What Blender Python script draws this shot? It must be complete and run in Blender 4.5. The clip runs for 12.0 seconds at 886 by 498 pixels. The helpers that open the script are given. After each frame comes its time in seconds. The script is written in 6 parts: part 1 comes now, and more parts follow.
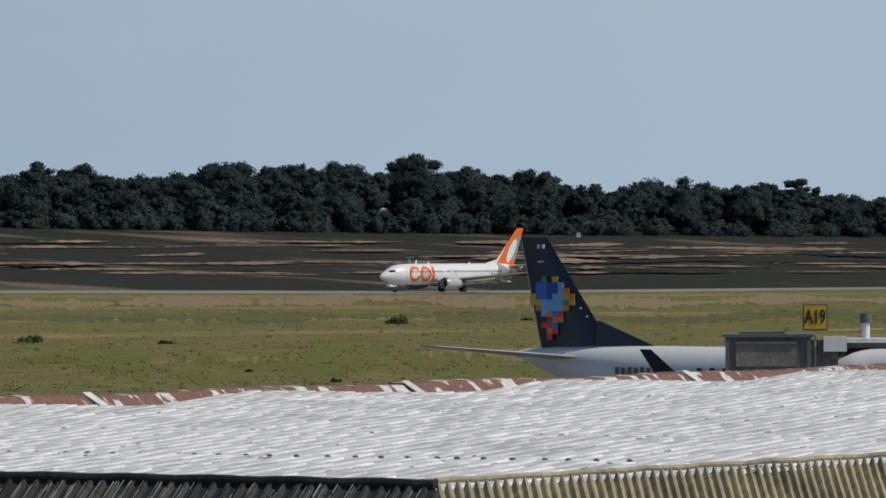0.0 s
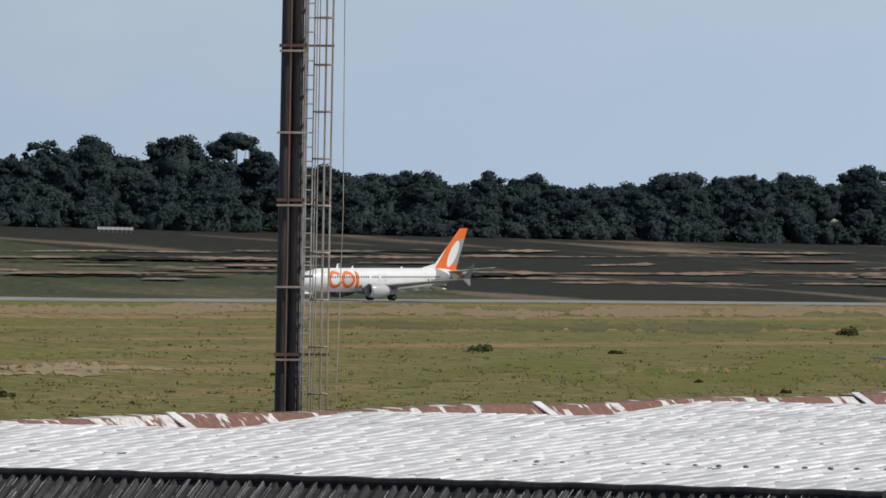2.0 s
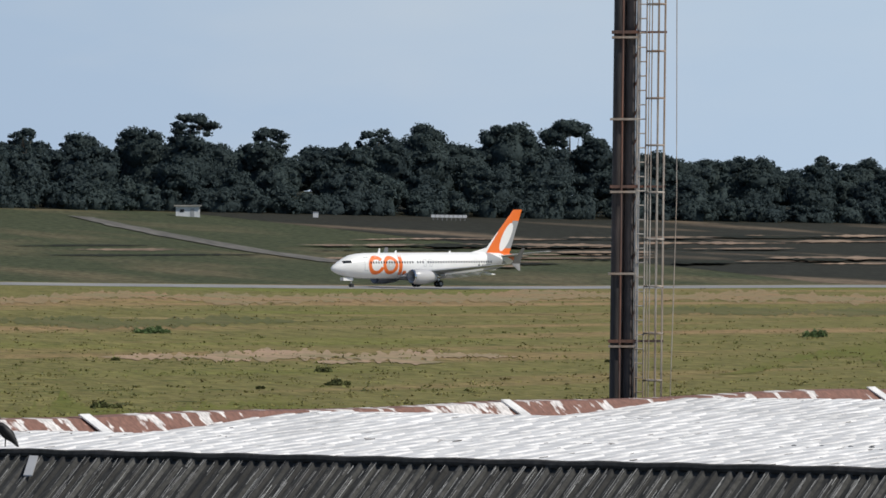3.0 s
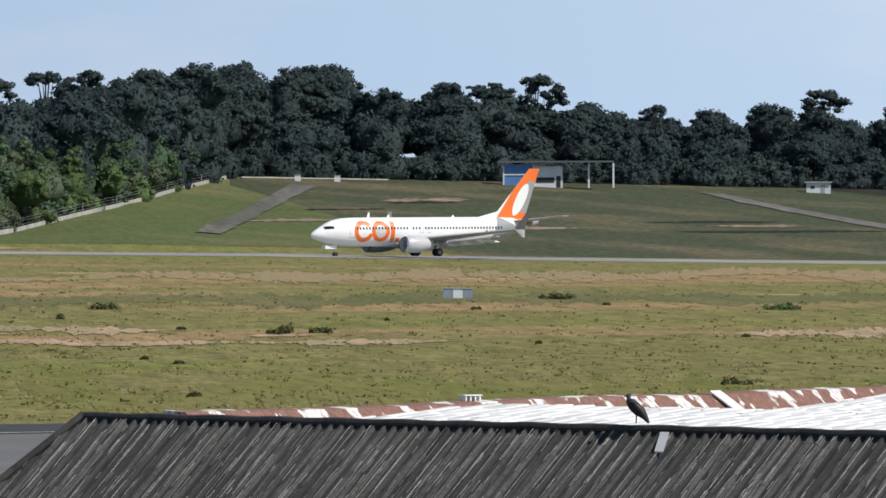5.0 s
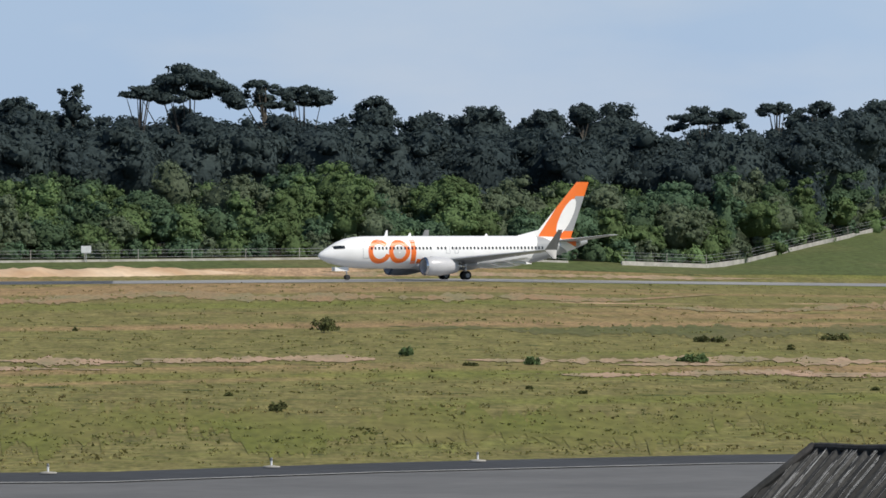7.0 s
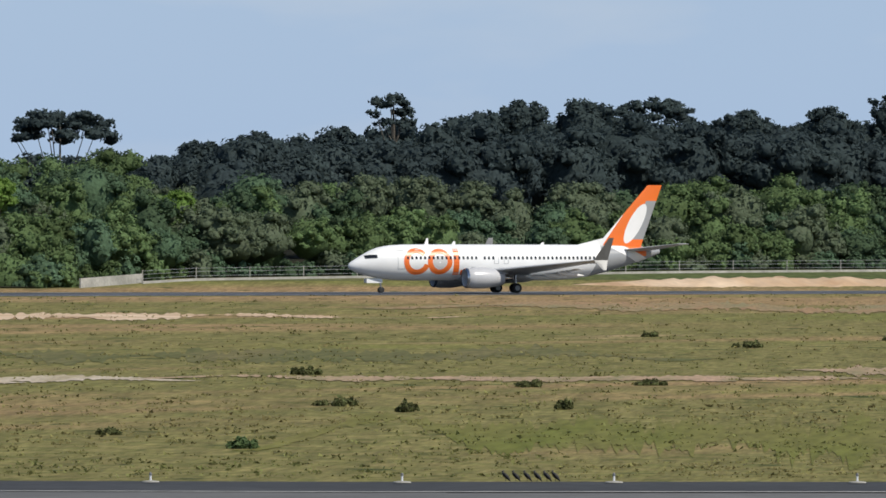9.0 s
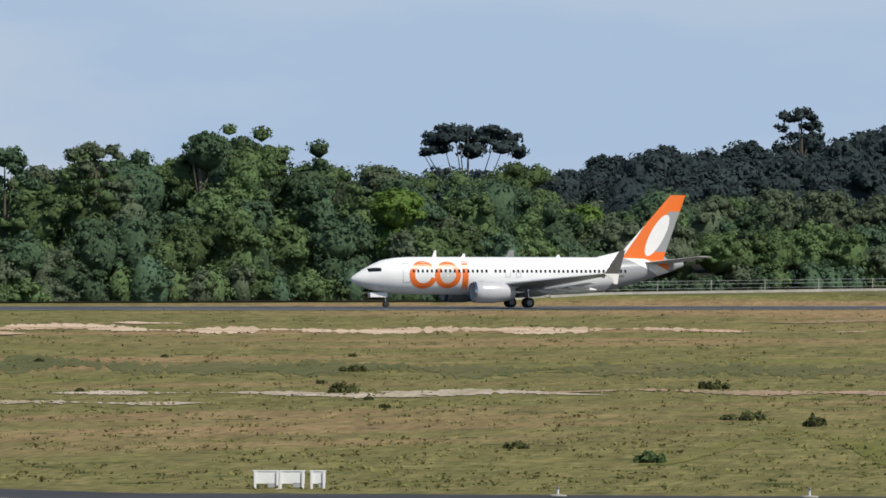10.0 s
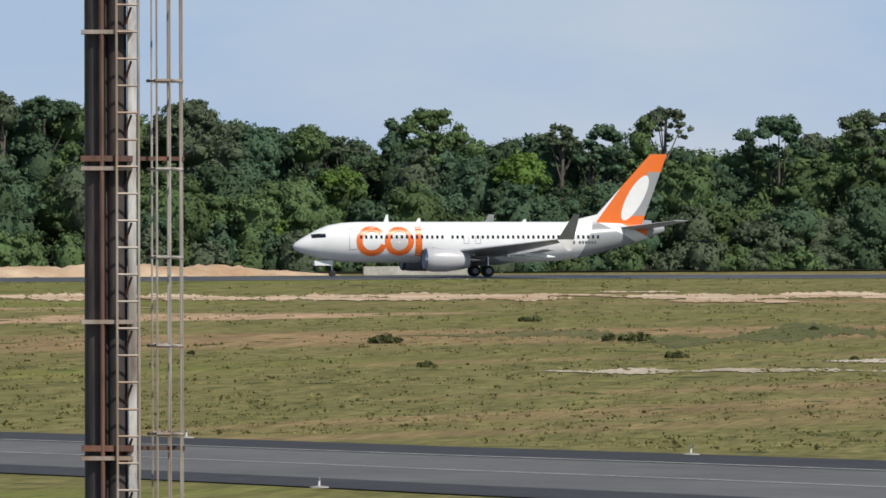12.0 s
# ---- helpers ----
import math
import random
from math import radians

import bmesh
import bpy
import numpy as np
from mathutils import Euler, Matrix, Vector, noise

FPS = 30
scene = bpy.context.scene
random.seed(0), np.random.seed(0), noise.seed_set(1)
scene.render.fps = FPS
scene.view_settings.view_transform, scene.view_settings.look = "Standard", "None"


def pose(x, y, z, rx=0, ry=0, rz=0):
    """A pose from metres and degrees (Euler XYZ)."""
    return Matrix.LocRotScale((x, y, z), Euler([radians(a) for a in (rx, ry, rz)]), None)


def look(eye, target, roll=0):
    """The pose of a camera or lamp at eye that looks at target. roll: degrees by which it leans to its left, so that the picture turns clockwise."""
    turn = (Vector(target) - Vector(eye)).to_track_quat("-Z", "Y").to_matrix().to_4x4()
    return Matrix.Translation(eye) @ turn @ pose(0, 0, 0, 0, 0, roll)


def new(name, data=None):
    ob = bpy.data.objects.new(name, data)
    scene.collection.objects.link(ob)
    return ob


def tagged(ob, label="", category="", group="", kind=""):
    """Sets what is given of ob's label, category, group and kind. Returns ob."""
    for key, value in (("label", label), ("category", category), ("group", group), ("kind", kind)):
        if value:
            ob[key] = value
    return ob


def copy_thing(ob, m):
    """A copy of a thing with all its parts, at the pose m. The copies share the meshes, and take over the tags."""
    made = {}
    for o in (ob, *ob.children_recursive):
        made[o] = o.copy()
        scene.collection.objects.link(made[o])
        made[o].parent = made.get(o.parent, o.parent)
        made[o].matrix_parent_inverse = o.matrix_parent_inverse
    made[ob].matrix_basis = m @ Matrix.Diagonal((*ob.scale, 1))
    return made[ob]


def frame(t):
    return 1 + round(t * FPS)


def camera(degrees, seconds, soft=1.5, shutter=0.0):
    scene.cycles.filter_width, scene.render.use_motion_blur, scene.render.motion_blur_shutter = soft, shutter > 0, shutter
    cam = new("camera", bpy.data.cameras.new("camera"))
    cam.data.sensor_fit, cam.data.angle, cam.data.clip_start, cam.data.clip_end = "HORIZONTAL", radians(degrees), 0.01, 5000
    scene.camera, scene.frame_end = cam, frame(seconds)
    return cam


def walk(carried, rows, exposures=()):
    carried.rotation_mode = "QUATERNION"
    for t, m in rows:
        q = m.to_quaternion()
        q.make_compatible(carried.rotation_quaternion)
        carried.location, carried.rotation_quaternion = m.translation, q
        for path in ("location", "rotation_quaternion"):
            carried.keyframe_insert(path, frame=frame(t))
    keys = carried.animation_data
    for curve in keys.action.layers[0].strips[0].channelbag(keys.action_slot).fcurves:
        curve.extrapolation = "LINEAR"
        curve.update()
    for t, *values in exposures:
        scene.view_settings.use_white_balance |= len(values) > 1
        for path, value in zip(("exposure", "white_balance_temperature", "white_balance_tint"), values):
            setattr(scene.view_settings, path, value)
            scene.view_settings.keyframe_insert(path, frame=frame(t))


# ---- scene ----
F = 13700.0            # picture distances per unit of tangent
EYE = Vector((0, 0, 11.5))
cam = camera(2 * math.degrees(math.atan(784 / F)), 12.0, soft=1.6)
# seconds, azimuth from north to east, degrees down, roll
PAN = [
    (0.0, 44.0000, 0.1882, -0.106),
    (0.5, 43.4577, 0.1907, -0.098),
    (1.0, 42.5395, 0.1846, 0.045),
    (1.5, 41.6663, 0.1549, 0.326),
    (2.0, 40.6657, 0.1164, 0.254),
    (2.5, 39.4466, 0.1108, 0.118),
    (3.0, 38.1958, 0.2169, -0.136),
    (4.8, 34.0059, 0.3666, -0.062),
    (5.0, 33.5302, 0.3772, -0.192),
    (5.5, 32.3055, 0.3253, -0.049),
    (6.0, 30.9863, 0.2666, -0.190),
    (6.5, 29.6188, 0.1640, -0.122),
    (7.0, 28.1248, 0.1368, -0.075),
    (7.2, 27.4799, 0.1113, 0.035),
    (8.8, 22.7338, 0.1130, 0.011),
    (9.0, 22.1341, 0.0683, 0.108),
    (9.5, 20.5504, -0.0008, 0.291),
    (10.0, 19.1176, -0.0291, 0.166),
    (10.5, 17.7455, -0.0225, 0.055),
    (11.0, 16.2391, 0.0951, -0.122),
    (11.5, 14.7363, 0.2335, -0.129),
    (12.0, 13.3912, 0.2159, 0.015),
]


def aim(az, down, roll):
    a, d = radians(az), radians(down)
    return look(EYE, EYE + Vector((math.sin(a) * math.cos(d), math.cos(a) * math.cos(d), -math.sin(d))) * 100, roll)


walk(cam, [(t, aim(az, down, roll)) for t, az, down, roll in PAN],
     exposures=((0, -0.6), (1.5, -0.42), (3, -0.18), (5, 0.14), (7, 0.03), (9, 0.0), (12, 0.0)))

# ---- light ----
world = bpy.data.worlds.new("sky")
scene.world = world
world.use_nodes = True
wn = world.node_tree
sky = wn.nodes.new("ShaderNodeTexSky")
sky.sky_type, sky.sun_disc = "NISHITA", False
SUN_EL, SUN_AZ = 48, 152
sky.sun_elevation, sky.sun_rotation = radians(SUN_EL), radians(SUN_AZ)
sky.air_density, sky.dust_density, sky.ozone_density = 1.0, 0.4, 2.0
# bright haze low over the horizon, with faint thin cloud in it
gen, sepz = wn.nodes.new("ShaderNodeTexCoord"), wn.nodes.new("ShaderNodeSeparateXYZ")
wn.links.new(gen.outputs["Generated"], sepz.inputs[0])
low = wn.nodes.new("ShaderNodeMapRange")
low.inputs["From Min"].default_value, low.inputs["From Max"].default_value = 0.0, 0.45
low.inputs["To Min"].default_value, low.inputs["To Max"].default_value = 0.95, 0.0
wn.links.new(sepz.outputs["Z"], low.inputs["Value"])
cmap, cnoise = wn.nodes.new("ShaderNodeMapping"), wn.nodes.new("ShaderNodeTexNoise")
cmap.inputs["Scale"].default_value = (9, 9, 30)
cnoise.inputs["Scale"].default_value, cnoise.inputs["Detail"].default_value = 1.5, 6
wn.links.new(gen.outputs["Generated"], cmap.inputs[0]), wn.links.new(cmap.outputs[0], cnoise.inputs["Vector"])
crange = wn.nodes.new("ShaderNodeMapRange")
crange.inputs["From Min"].default_value, crange.inputs["From Max"].default_value = 0.45, 0.8
wn.links.new(cnoise.outputs["Fac"], crange.inputs["Value"])
haze = wn.nodes.new("ShaderNodeMix")
haze.data_type = "RGBA"
haze.inputs["A"].default_value, haze.inputs["B"].default_value = (4.45, 6.05, 8.5, 1), (6.6, 7.3, 8.4, 1)
wn.links.new(crange.outputs[0], haze.inputs["Factor"])
# whiter, brighter haze towards the east
east, glare = wn.nodes.new("ShaderNodeMapRange"), wn.nodes.new("ShaderNodeMix")
east.inputs["From Min"].default_value, east.inputs["From Max"].default_value = 0.5, 0.72
east.inputs["To Min"].default_value, east.inputs["To Max"].default_value = 0.0, 0.85
wn.links.new(sepz.outputs["X"], east.inputs["Value"])
glare.data_type = "RGBA"
glare.inputs["B"].default_value = (7.1, 8.9, 11.0, 1)
wn.links.new(haze.outputs["Result"], glare.inputs["A"]), wn.links.new(east.outputs[0], glare.inputs["Factor"])
skymix = wn.nodes.new("ShaderNodeMix")
skymix.data_type = "RGBA"
wn.links.new(low.outputs[0], skymix.inputs["Factor"]), wn.links.new(sky.outputs[0], skymix.inputs["A"]), wn.links.new(glare.outputs["Result"], skymix.inputs["B"])
wn.links.new(skymix.outputs["Result"], wn.nodes["Background"].inputs[0])
wn.nodes["Background"].inputs[1].default_value = 0.085
sun = new("sun", bpy.data.lights.new("sun", "SUN"))
sun.data.energy, sun.data.angle, sun.data.color = 4.3, radians(0.6), (1.0, 0.95, 0.86)
sd = Vector((math.sin(radians(SUN_AZ)) * math.cos(radians(SUN_EL)), math.cos(radians(SUN_AZ)) * math.cos(radians(SUN_EL)), math.sin(radians(SUN_EL))))
sun.matrix_basis = look(sd * 100, (0, 0, 0))


# ---- materials ----
def material(name, colour, rough=0.7, metal=0.0, vary=0.15, scale=1.0, bump=0.0, detail=8.0, second=None, island=0.0, obj_random=0.0, stretch=(1, 1, 1), patch=None, spec=0.5, coord="Object", leaf=0.0, along=False):
    """A surface with variation at two scales; second: a colour for large patches; patch: (low, high) of the noise where they begin."""
    m = bpy.data.materials.new(name)
    m.use_nodes = True
    n, l = m.node_tree.nodes, m.node_tree.links
    b = n["Principled BSDF"]
    b.inputs["Roughness"].default_value, b.inputs["Metallic"].default_value = rough, metal
    b.inputs["Specular IOR Level"].default_value = spec
    tc, mp = n.new("ShaderNodeTexCoord"), n.new("ShaderNodeMapping")
    mp.inputs["Scale"].default_value = stretch
    if along:
        turn, sx, sy = (-27, 1, 9) if along is True else along
        # grain drawn out in depth, as low growth is
        mp.vector_type = "TEXTURE"
        mp.inputs["Rotation"].default_value = (0, 0, radians(turn))
        mp.inputs["Scale"].default_value = (sx, sy, 1)
    l.new(tc.outputs[coord], mp.inputs[0])
    big, fine = n.new("ShaderNodeTexNoise"), n.new("ShaderNodeTexNoise")
    for tex, s in ((big, scale), (fine, scale * detail)):
        tex.inputs["Scale"].default_value, tex.inputs["Detail"].default_value = s, 5
        l.new(mp.outputs[0], tex.inputs["Vector"])
    mix = n.new("ShaderNodeMix")
    mix.data_type = "RGBA"
    mix.inputs["A"].default_value = (*colour, 1)
    mix.inputs["B"].default_value = (*(second or [c * (1 - vary) for c in colour]), 1)
    ramp = n.new("ShaderNodeMapRange")
    ramp.inputs["From Min"].default_value, ramp.inputs["From Max"].default_value = patch or (0.35, 0.65)
    l.new(big.outputs["Fac"], ramp.inputs["Value"])
    l.new(ramp.outputs[0], mix.inputs["Factor"])
    out = mix.outputs["Result"]
    hsv = n.new("ShaderNodeHueSaturation")
    val = n.new("ShaderNodeMapRange")
    val.inputs["From Min"].default_value, val.inputs["From Max"].default_value = 0.3, 0.7
    val.inputs["To Min"].default_value, val.inputs["To Max"].default_value = 1 - vary, 1 + vary
    l.new(fine.outputs["Fac"], val.inputs["Value"])
    last = val.outputs[0]
    if island or obj_random:
        if island:
            src = n.new("ShaderNodeNewGeometry").outputs["Random Per Island"]
        else:
            src = n.new("ShaderNodeObjectInfo").outputs["Random"]
        k = island or obj_random
        r2 = n.new("ShaderNodeMapRange")
        r2.inputs["To Min"].default_value, r2.inputs["To Max"].default_value = 1 - k, 1 + k
        l.new(src, r2.inputs["Value"])
        mul = n.new("ShaderNodeMath")
        mul.operation = "MULTIPLY"
        l.new(last, mul.inputs[0]), l.new(r2.outputs[0], mul.inputs[1])
        last = mul.outputs[0]
        hue = n.new("ShaderNodeMapRange")
        hue.inputs["To Min"].default_value, hue.inputs["To Max"].default_value = 0.5 - 0.03 * k, 0.5 + 0.03 * k
        l.new(src, hue.inputs["Value"]), l.new(hue.outputs[0], hsv.inputs["Hue"])
    l.new(last, hsv.inputs["Value"])
    l.new(out, hsv.inputs["Color"])
    l.new(hsv.outputs[0], b.inputs["Base Color"])
    if leaf:
        # light through the blades
        tr, ms = n.new("ShaderNodeBsdfTranslucent"), n.new("ShaderNodeMixShader")
        l.new(hsv.outputs[0], tr.inputs["Color"])
        ms.inputs[0].default_value = leaf
        l.new(b.outputs[0], ms.inputs[1]), l.new(tr.outputs[0], ms.inputs[2])
        l.new(ms.outputs[0], n["Material Output"].inputs["Surface"])
    if bump:
        bp = n.new("ShaderNodeBump")
        bp.inputs["Strength"].default_value, bp.inputs["Distance"].default_value = 0.6, bump
        l.new(fine.outputs["Fac"], bp.inputs["Height"])
        l.new(bp.outputs[0], b.inputs["Normal"])
    return m


M = dict(
    asphalt=material("asphalt", (0.09, 0.089, 0.09), 0.55, vary=0.25, scale=0.05, second=(0.045, 0.045, 0.047), bump=0.01),
    taxi=material("taxiway_asphalt", (0.125, 0.122, 0.118), 0.9, vary=0.15, scale=0.08, second=(0.095, 0.093, 0.09), bump=0.01),
    dark_asphalt=material("shoulder_asphalt", (0.035, 0.035, 0.037), 0.9, vary=0.3, scale=0.1),
    line=material("road_paint", (0.55, 0.54, 0.5), 0.7, vary=0.3, scale=0.6),
    white=material("white_paint", (0.8, 0.8, 0.79), 0.28, vary=0.03, scale=0.4),
    grey=material("grey_paint", (0.36, 0.37, 0.38), 0.35, vary=0.05, scale=0.4),
    darkgrey=material("dark_grey_paint", (0.12, 0.125, 0.13), 0.4, vary=0.08, scale=0.5),
    orange=material("orange_paint", (0.78, 0.16, 0.025), 0.35, vary=0.05, scale=0.4),
    black=material("black_rubber", (0.02, 0.02, 0.02), 0.7, vary=0.2, scale=2),
    glass=material("dark_glass", (0.015, 0.018, 0.022), 0.08, vary=0.1, scale=2),
    chrome=material("bare_metal", (0.62, 0.62, 0.63), 0.22, metal=1.0, vary=0.06, scale=2),
    navy=material("navy_paint", (0.006, 0.011, 0.032), 0.3, vary=0.1, scale=0.4),
    steel=material("weathered_steel", (0.085, 0.062, 0.052), 0.65, metal=0.0, vary=0.45, scale=1.6, second=(0.028, 0.027, 0.028), stretch=(1, 1, 0.15)),
    rusty=material("rusted_steel", (0.2, 0.085, 0.05), 0.8, vary=0.3, scale=1.5, second=(0.09, 0.06, 0.05), stretch=(1, 1, 0.2)),
    galv=material("galvanised_bar", (0.5, 0.47, 0.42), 0.5, metal=0.3, vary=0.25, scale=1.5, second=(0.3, 0.2, 0.13), stretch=(1, 1, 0.25)),
    roof_white=material("whitewashed_sheet", (0.72, 0.71, 0.7), 0.6, vary=0.14, scale=1.6, second=(0.56, 0.555, 0.55), patch=(0.45, 0.62), bump=0.006, stretch=(0.8, 1.3, 1), island=0.16),
    roof_dark=material("mossy_dark_sheet", (0.045, 0.042, 0.04), 0.85, vary=0.5, scale=0.9, second=(0.02, 0.021, 0.02), bump=0.02),
    roof_yellow=material("weathered_ochre_sheet", (0.4, 0.36, 0.24), 0.85, vary=0.3, scale=0.8, second=(0.22, 0.2, 0.15)),
    rust_cap=material("rust_flashing", (0.19, 0.095, 0.07), 0.75, vary=0.35, scale=0.8, second=(0.6, 0.57, 0.55), patch=(0.555, 0.585), detail=8, stretch=(2.4, 0.9, 1.2)),
    concrete=material("concrete", (0.42, 0.4, 0.36), 0.85, vary=0.2, scale=0.4, second=(0.28, 0.27, 0.24)),
    plaster=material("white_plaster", (0.72, 0.73, 0.74), 0.8, vary=0.1, scale=0.5),
    plaster_worn=material("peeling_white_paint", (0.55, 0.53, 0.5), 0.8, vary=0.3, scale=1.5, second=(0.12, 0.08, 0.06), patch=(0.5, 0.6), stretch=(1, 1, 0.3)),
    blue=material("blue_plaster", (0.1, 0.24, 0.5), 0.8, vary=0.15, scale=0.5),
    shed=material("dull_sheet_metal", (0.13, 0.12, 0.11), 0.6, vary=0.3, scale=0.6, second=(0.1, 0.09, 0.085)),
    shed_light=material("worn_sheet_metal", (0.2, 0.185, 0.165), 0.6, vary=0.3, scale=0.8, second=(0.12, 0.11, 0.1)),
    blue_grey=material("blue_grey_paint", (0.25, 0.3, 0.36), 0.7, vary=0.15, scale=1),
    yellow=material("sign_yellow", (0.62, 0.4, 0.03), 0.5, vary=0.08, scale=2),
    feather=material("black_feathers", (0.012, 0.011, 0.011), 0.6, vary=0.3, scale=20),
    skin=material("grey_bald_skin", (0.06, 0.055, 0.055), 0.7, vary=0.2, scale=20),
    bark=material("grey_bark", (0.12, 0.105, 0.085), 0.9, vary=0.3, scale=0.6, stretch=(1, 1, 0.2)),
    leaf_near=material("bright_foliage", (0.145, 0.22, 0.088), 0.85, vary=0.2, scale=0.11, second=(0.08, 0.12, 0.045), leaf=0.35, island=0.16, bump=0.35, detail=26, spec=0.25),
    leaf_mid=material("deep_green_foliage", (0.098, 0.165, 0.095), 0.85, vary=0.2, scale=0.1, second=(0.06, 0.095, 0.045), leaf=0.35, island=0.16, bump=0.35, detail=26, spec=0.25),
    # blue-grey haze and cloud shade are put into the far leaves' colour
    leaf_far=material("hazed_foliage", (0.06, 0.083, 0.081), 0.8, vary=0.25, scale=0.06, second=(0.044, 0.063, 0.067), leaf=0.4, island=0.16, bump=0.35, detail=26, spec=0.15),
    leaf_lime=material("lime_foliage", (0.14, 0.235, 0.045), 0.6, vary=0.15, scale=0.1, leaf=0.35, island=0.16, bump=0.35, detail=26, spec=0.25),
    leaf_olive=material("olive_foliage", (0.12, 0.155, 0.09), 0.65, vary=0.15, scale=0.1, leaf=0.35, island=0.16, bump=0.35, detail=26, spec=0.25),
    weed=material("weed_leaves", (0.115, 0.125, 0.05), 0.8, vary=0.2, scale=0.1, leaf=0.3, island=0.5, spec=0.1),
    straw=material("dry_grass_blades", (0.24, 0.2, 0.085), 0.85, vary=0.2, scale=0.02, second=(0.16, 0.17, 0.06), leaf=0.3, island=0.35, spec=0.1),
    emblem_grey=material("emblem_pale_grey", (0.55, 0.54, 0.53), 0.35, vary=0.04, scale=0.5),
    nacelle=material("nacelle_paint", (0.5, 0.5, 0.51), 0.3, vary=0.05, scale=0.6),
    tailgrey=material("pale_grey_paint", (0.5, 0.5, 0.5), 0.4, vary=0.06, scale=0.6),
    roof_rib_single=material("mossy_dark_rib_sheet", (0.044, 0.043, 0.041), 0.85, vary=0.45, scale=1.6, second=(0.028, 0.028, 0.026), obj_random=0.6),
    # dark for the shadow gaps at the laps as well as dirt
    joint=material("shaded_dirty_joint", (0.2, 0.19, 0.19), 0.9, vary=0.3, scale=2, island=0.5),
    # pale flecks, and highlights painted along the ribs
    streak=material("pale_flecks_highlights", (0.33, 0.32, 0.3), 0.9, vary=0.3, scale=2, island=0.6),
    roof_dark_streaked=material("mossy_dark_sheet_streaked", (0.03, 0.03, 0.029), 0.85, vary=0.45, scale=0.8, second=(0.052, 0.05, 0.046), patch=(0.5, 0.72), bump=0.02, stretch=(1.1, 3.4, 0.5)),
    sand=material("bare_sand", (0.6, 0.46, 0.32), 0.95, vary=0.15, scale=0.1, second=(0.4, 0.26, 0.15), bump=0.03),
)


# ---- geometry helpers ----
class Geo:
    """Gathers vertices and faces of one mesh."""

    def __init__(self):
        self.v, self.f = [], []

    def add(self, vs, fs):
        k = len(self.v)
        self.v += [tuple(p) for p in vs]
        self.f += [tuple(i + k for i in f) for f in fs]
        return self

    def box(self, c, s, m=None):
        x, y, z = (a / 2 for a in s)
        vs = [Vector((c[0] + i * x, c[1] + j * y, c[2] + k * z)) for i in (-1, 1) for j in (-1, 1) for k in (-1, 1)]
        if m:
            vs = [m @ p for p in vs]
        return self.add(vs, [(0, 1, 3, 2), (4, 6, 7, 5), (0, 4, 5, 1), (2, 3, 7, 6), (0, 2, 6, 4), (1, 5, 7, 3)])

    def loft(self, rings, closed=True, caps=True):
        n = len(rings[0])
        vs = [p for r in rings for p in r]
        fs = []
        for i in range(len(rings) - 1):
            for j in range(n if closed else n - 1):
                a, b = i * n + j, i * n + (j + 1) % n
                fs.append((a, b, b + n, a + n))
        if caps and closed:
            fs += [tuple(range(n))[::-1], tuple(range((len(rings) - 1) * n, len(rings) * n))]
        return self.add(vs, fs)

    def tube(self, points, radii, n=8):
        pts = [Vector(p) for p in points]
        if not hasattr(radii, "__len__"):
            radii = [radii] * len(pts)
        rings = []
        for i, p in enumerate(pts):
            d = (pts[min(i + 1, len(pts) - 1)] - pts[max(i - 1, 0)]).normalized()
            a = d.orthogonal().normalized() if abs(d.z) < 0.95 else (Vector((1, 0, 0)) - d * d.x).normalized()
            b = d.cross(a)
            rings.append([p + (a * math.cos(k * math.tau / n) + b * math.sin(k * math.tau / n)) * radii[i] for k in range(n)])
        return self.loft(rings)

    def grid(self, fn, nu, nv):
        vs = [fn(i / nu, j / nv) for i in range(nu + 1) for j in range(nv + 1)]
        return self.add(vs, [(i * (nv + 1) + j, (i + 1) * (nv + 1) + j, (i + 1) * (nv + 1) + j + 1, i * (nv + 1) + j + 1) for i in range(nu) for j in range(nv)])


def part(name, geo, mat, parent=None, label="", smooth=35, kind="", category="", m=None):
    """Links a Geo as one mesh object, under a thing or a part where parent is given."""
    me = bpy.data.meshes.new(name)
    me.from_pydata(geo.v, [], geo.f)
    me.update()
    bm = bmesh.new()
    bm.from_mesh(me)
    bmesh.ops.recalc_face_normals(bm, faces=bm.faces)
    bm.to_mesh(me)
    bm.free()
    if smooth:
        me.polygons.foreach_set("use_smooth", [True] * len(me.polygons))
        me.set_sharp_from_angle(angle=radians(smooth))
    me.materials.append(M[mat] if isinstance(mat, str) else mat)
    ob = new(name, me)
    if parent:
        ob.parent = parent
    if m:
        ob.matrix_basis = m
    return tagged(ob, label, category, kind=kind)


def thing(name, label, category, m=None, group=""):
    ob = new(name)
    if m:
        ob.matrix_basis = m
    return tagged(ob, label, category, group)


def away(u, d):
    """The place d metres from the eye in the direction u (in picture steps from the first view)."""
    a = radians(44) + u / F
    return d * math.sin(a), d * math.cos(a)


# ---- terrain ----
def lerp(x, xs, ys):
    return float(np.interp(x, xs, ys))


RW_U = [-8600, -7243, -6160, -5454, -3765, -2818, -1400, -674, 0, 1500]
RW_Z = [5.6, 5.7, 5.5, 5.4, 5.2, 3.7, 0.5, -0.4, -1.9, -4.0]


def runway_d(u):
    u = max(-9600, min(3000, u))
    a = radians(44) + u / F
    return 692.4 / (math.cos(a) - 0.374 * math.sin(a))


def runway_z(u):
    return lerp(u, RW_U, RW_Z)


EDGE_U = [-9000, -8100, -7300, -6500, -5400, -4400, -3900, -3300, -2000, 2000]
EDGE_D = [430, 413, 385, 362, 360, 362, 376, 389, 400, 430]
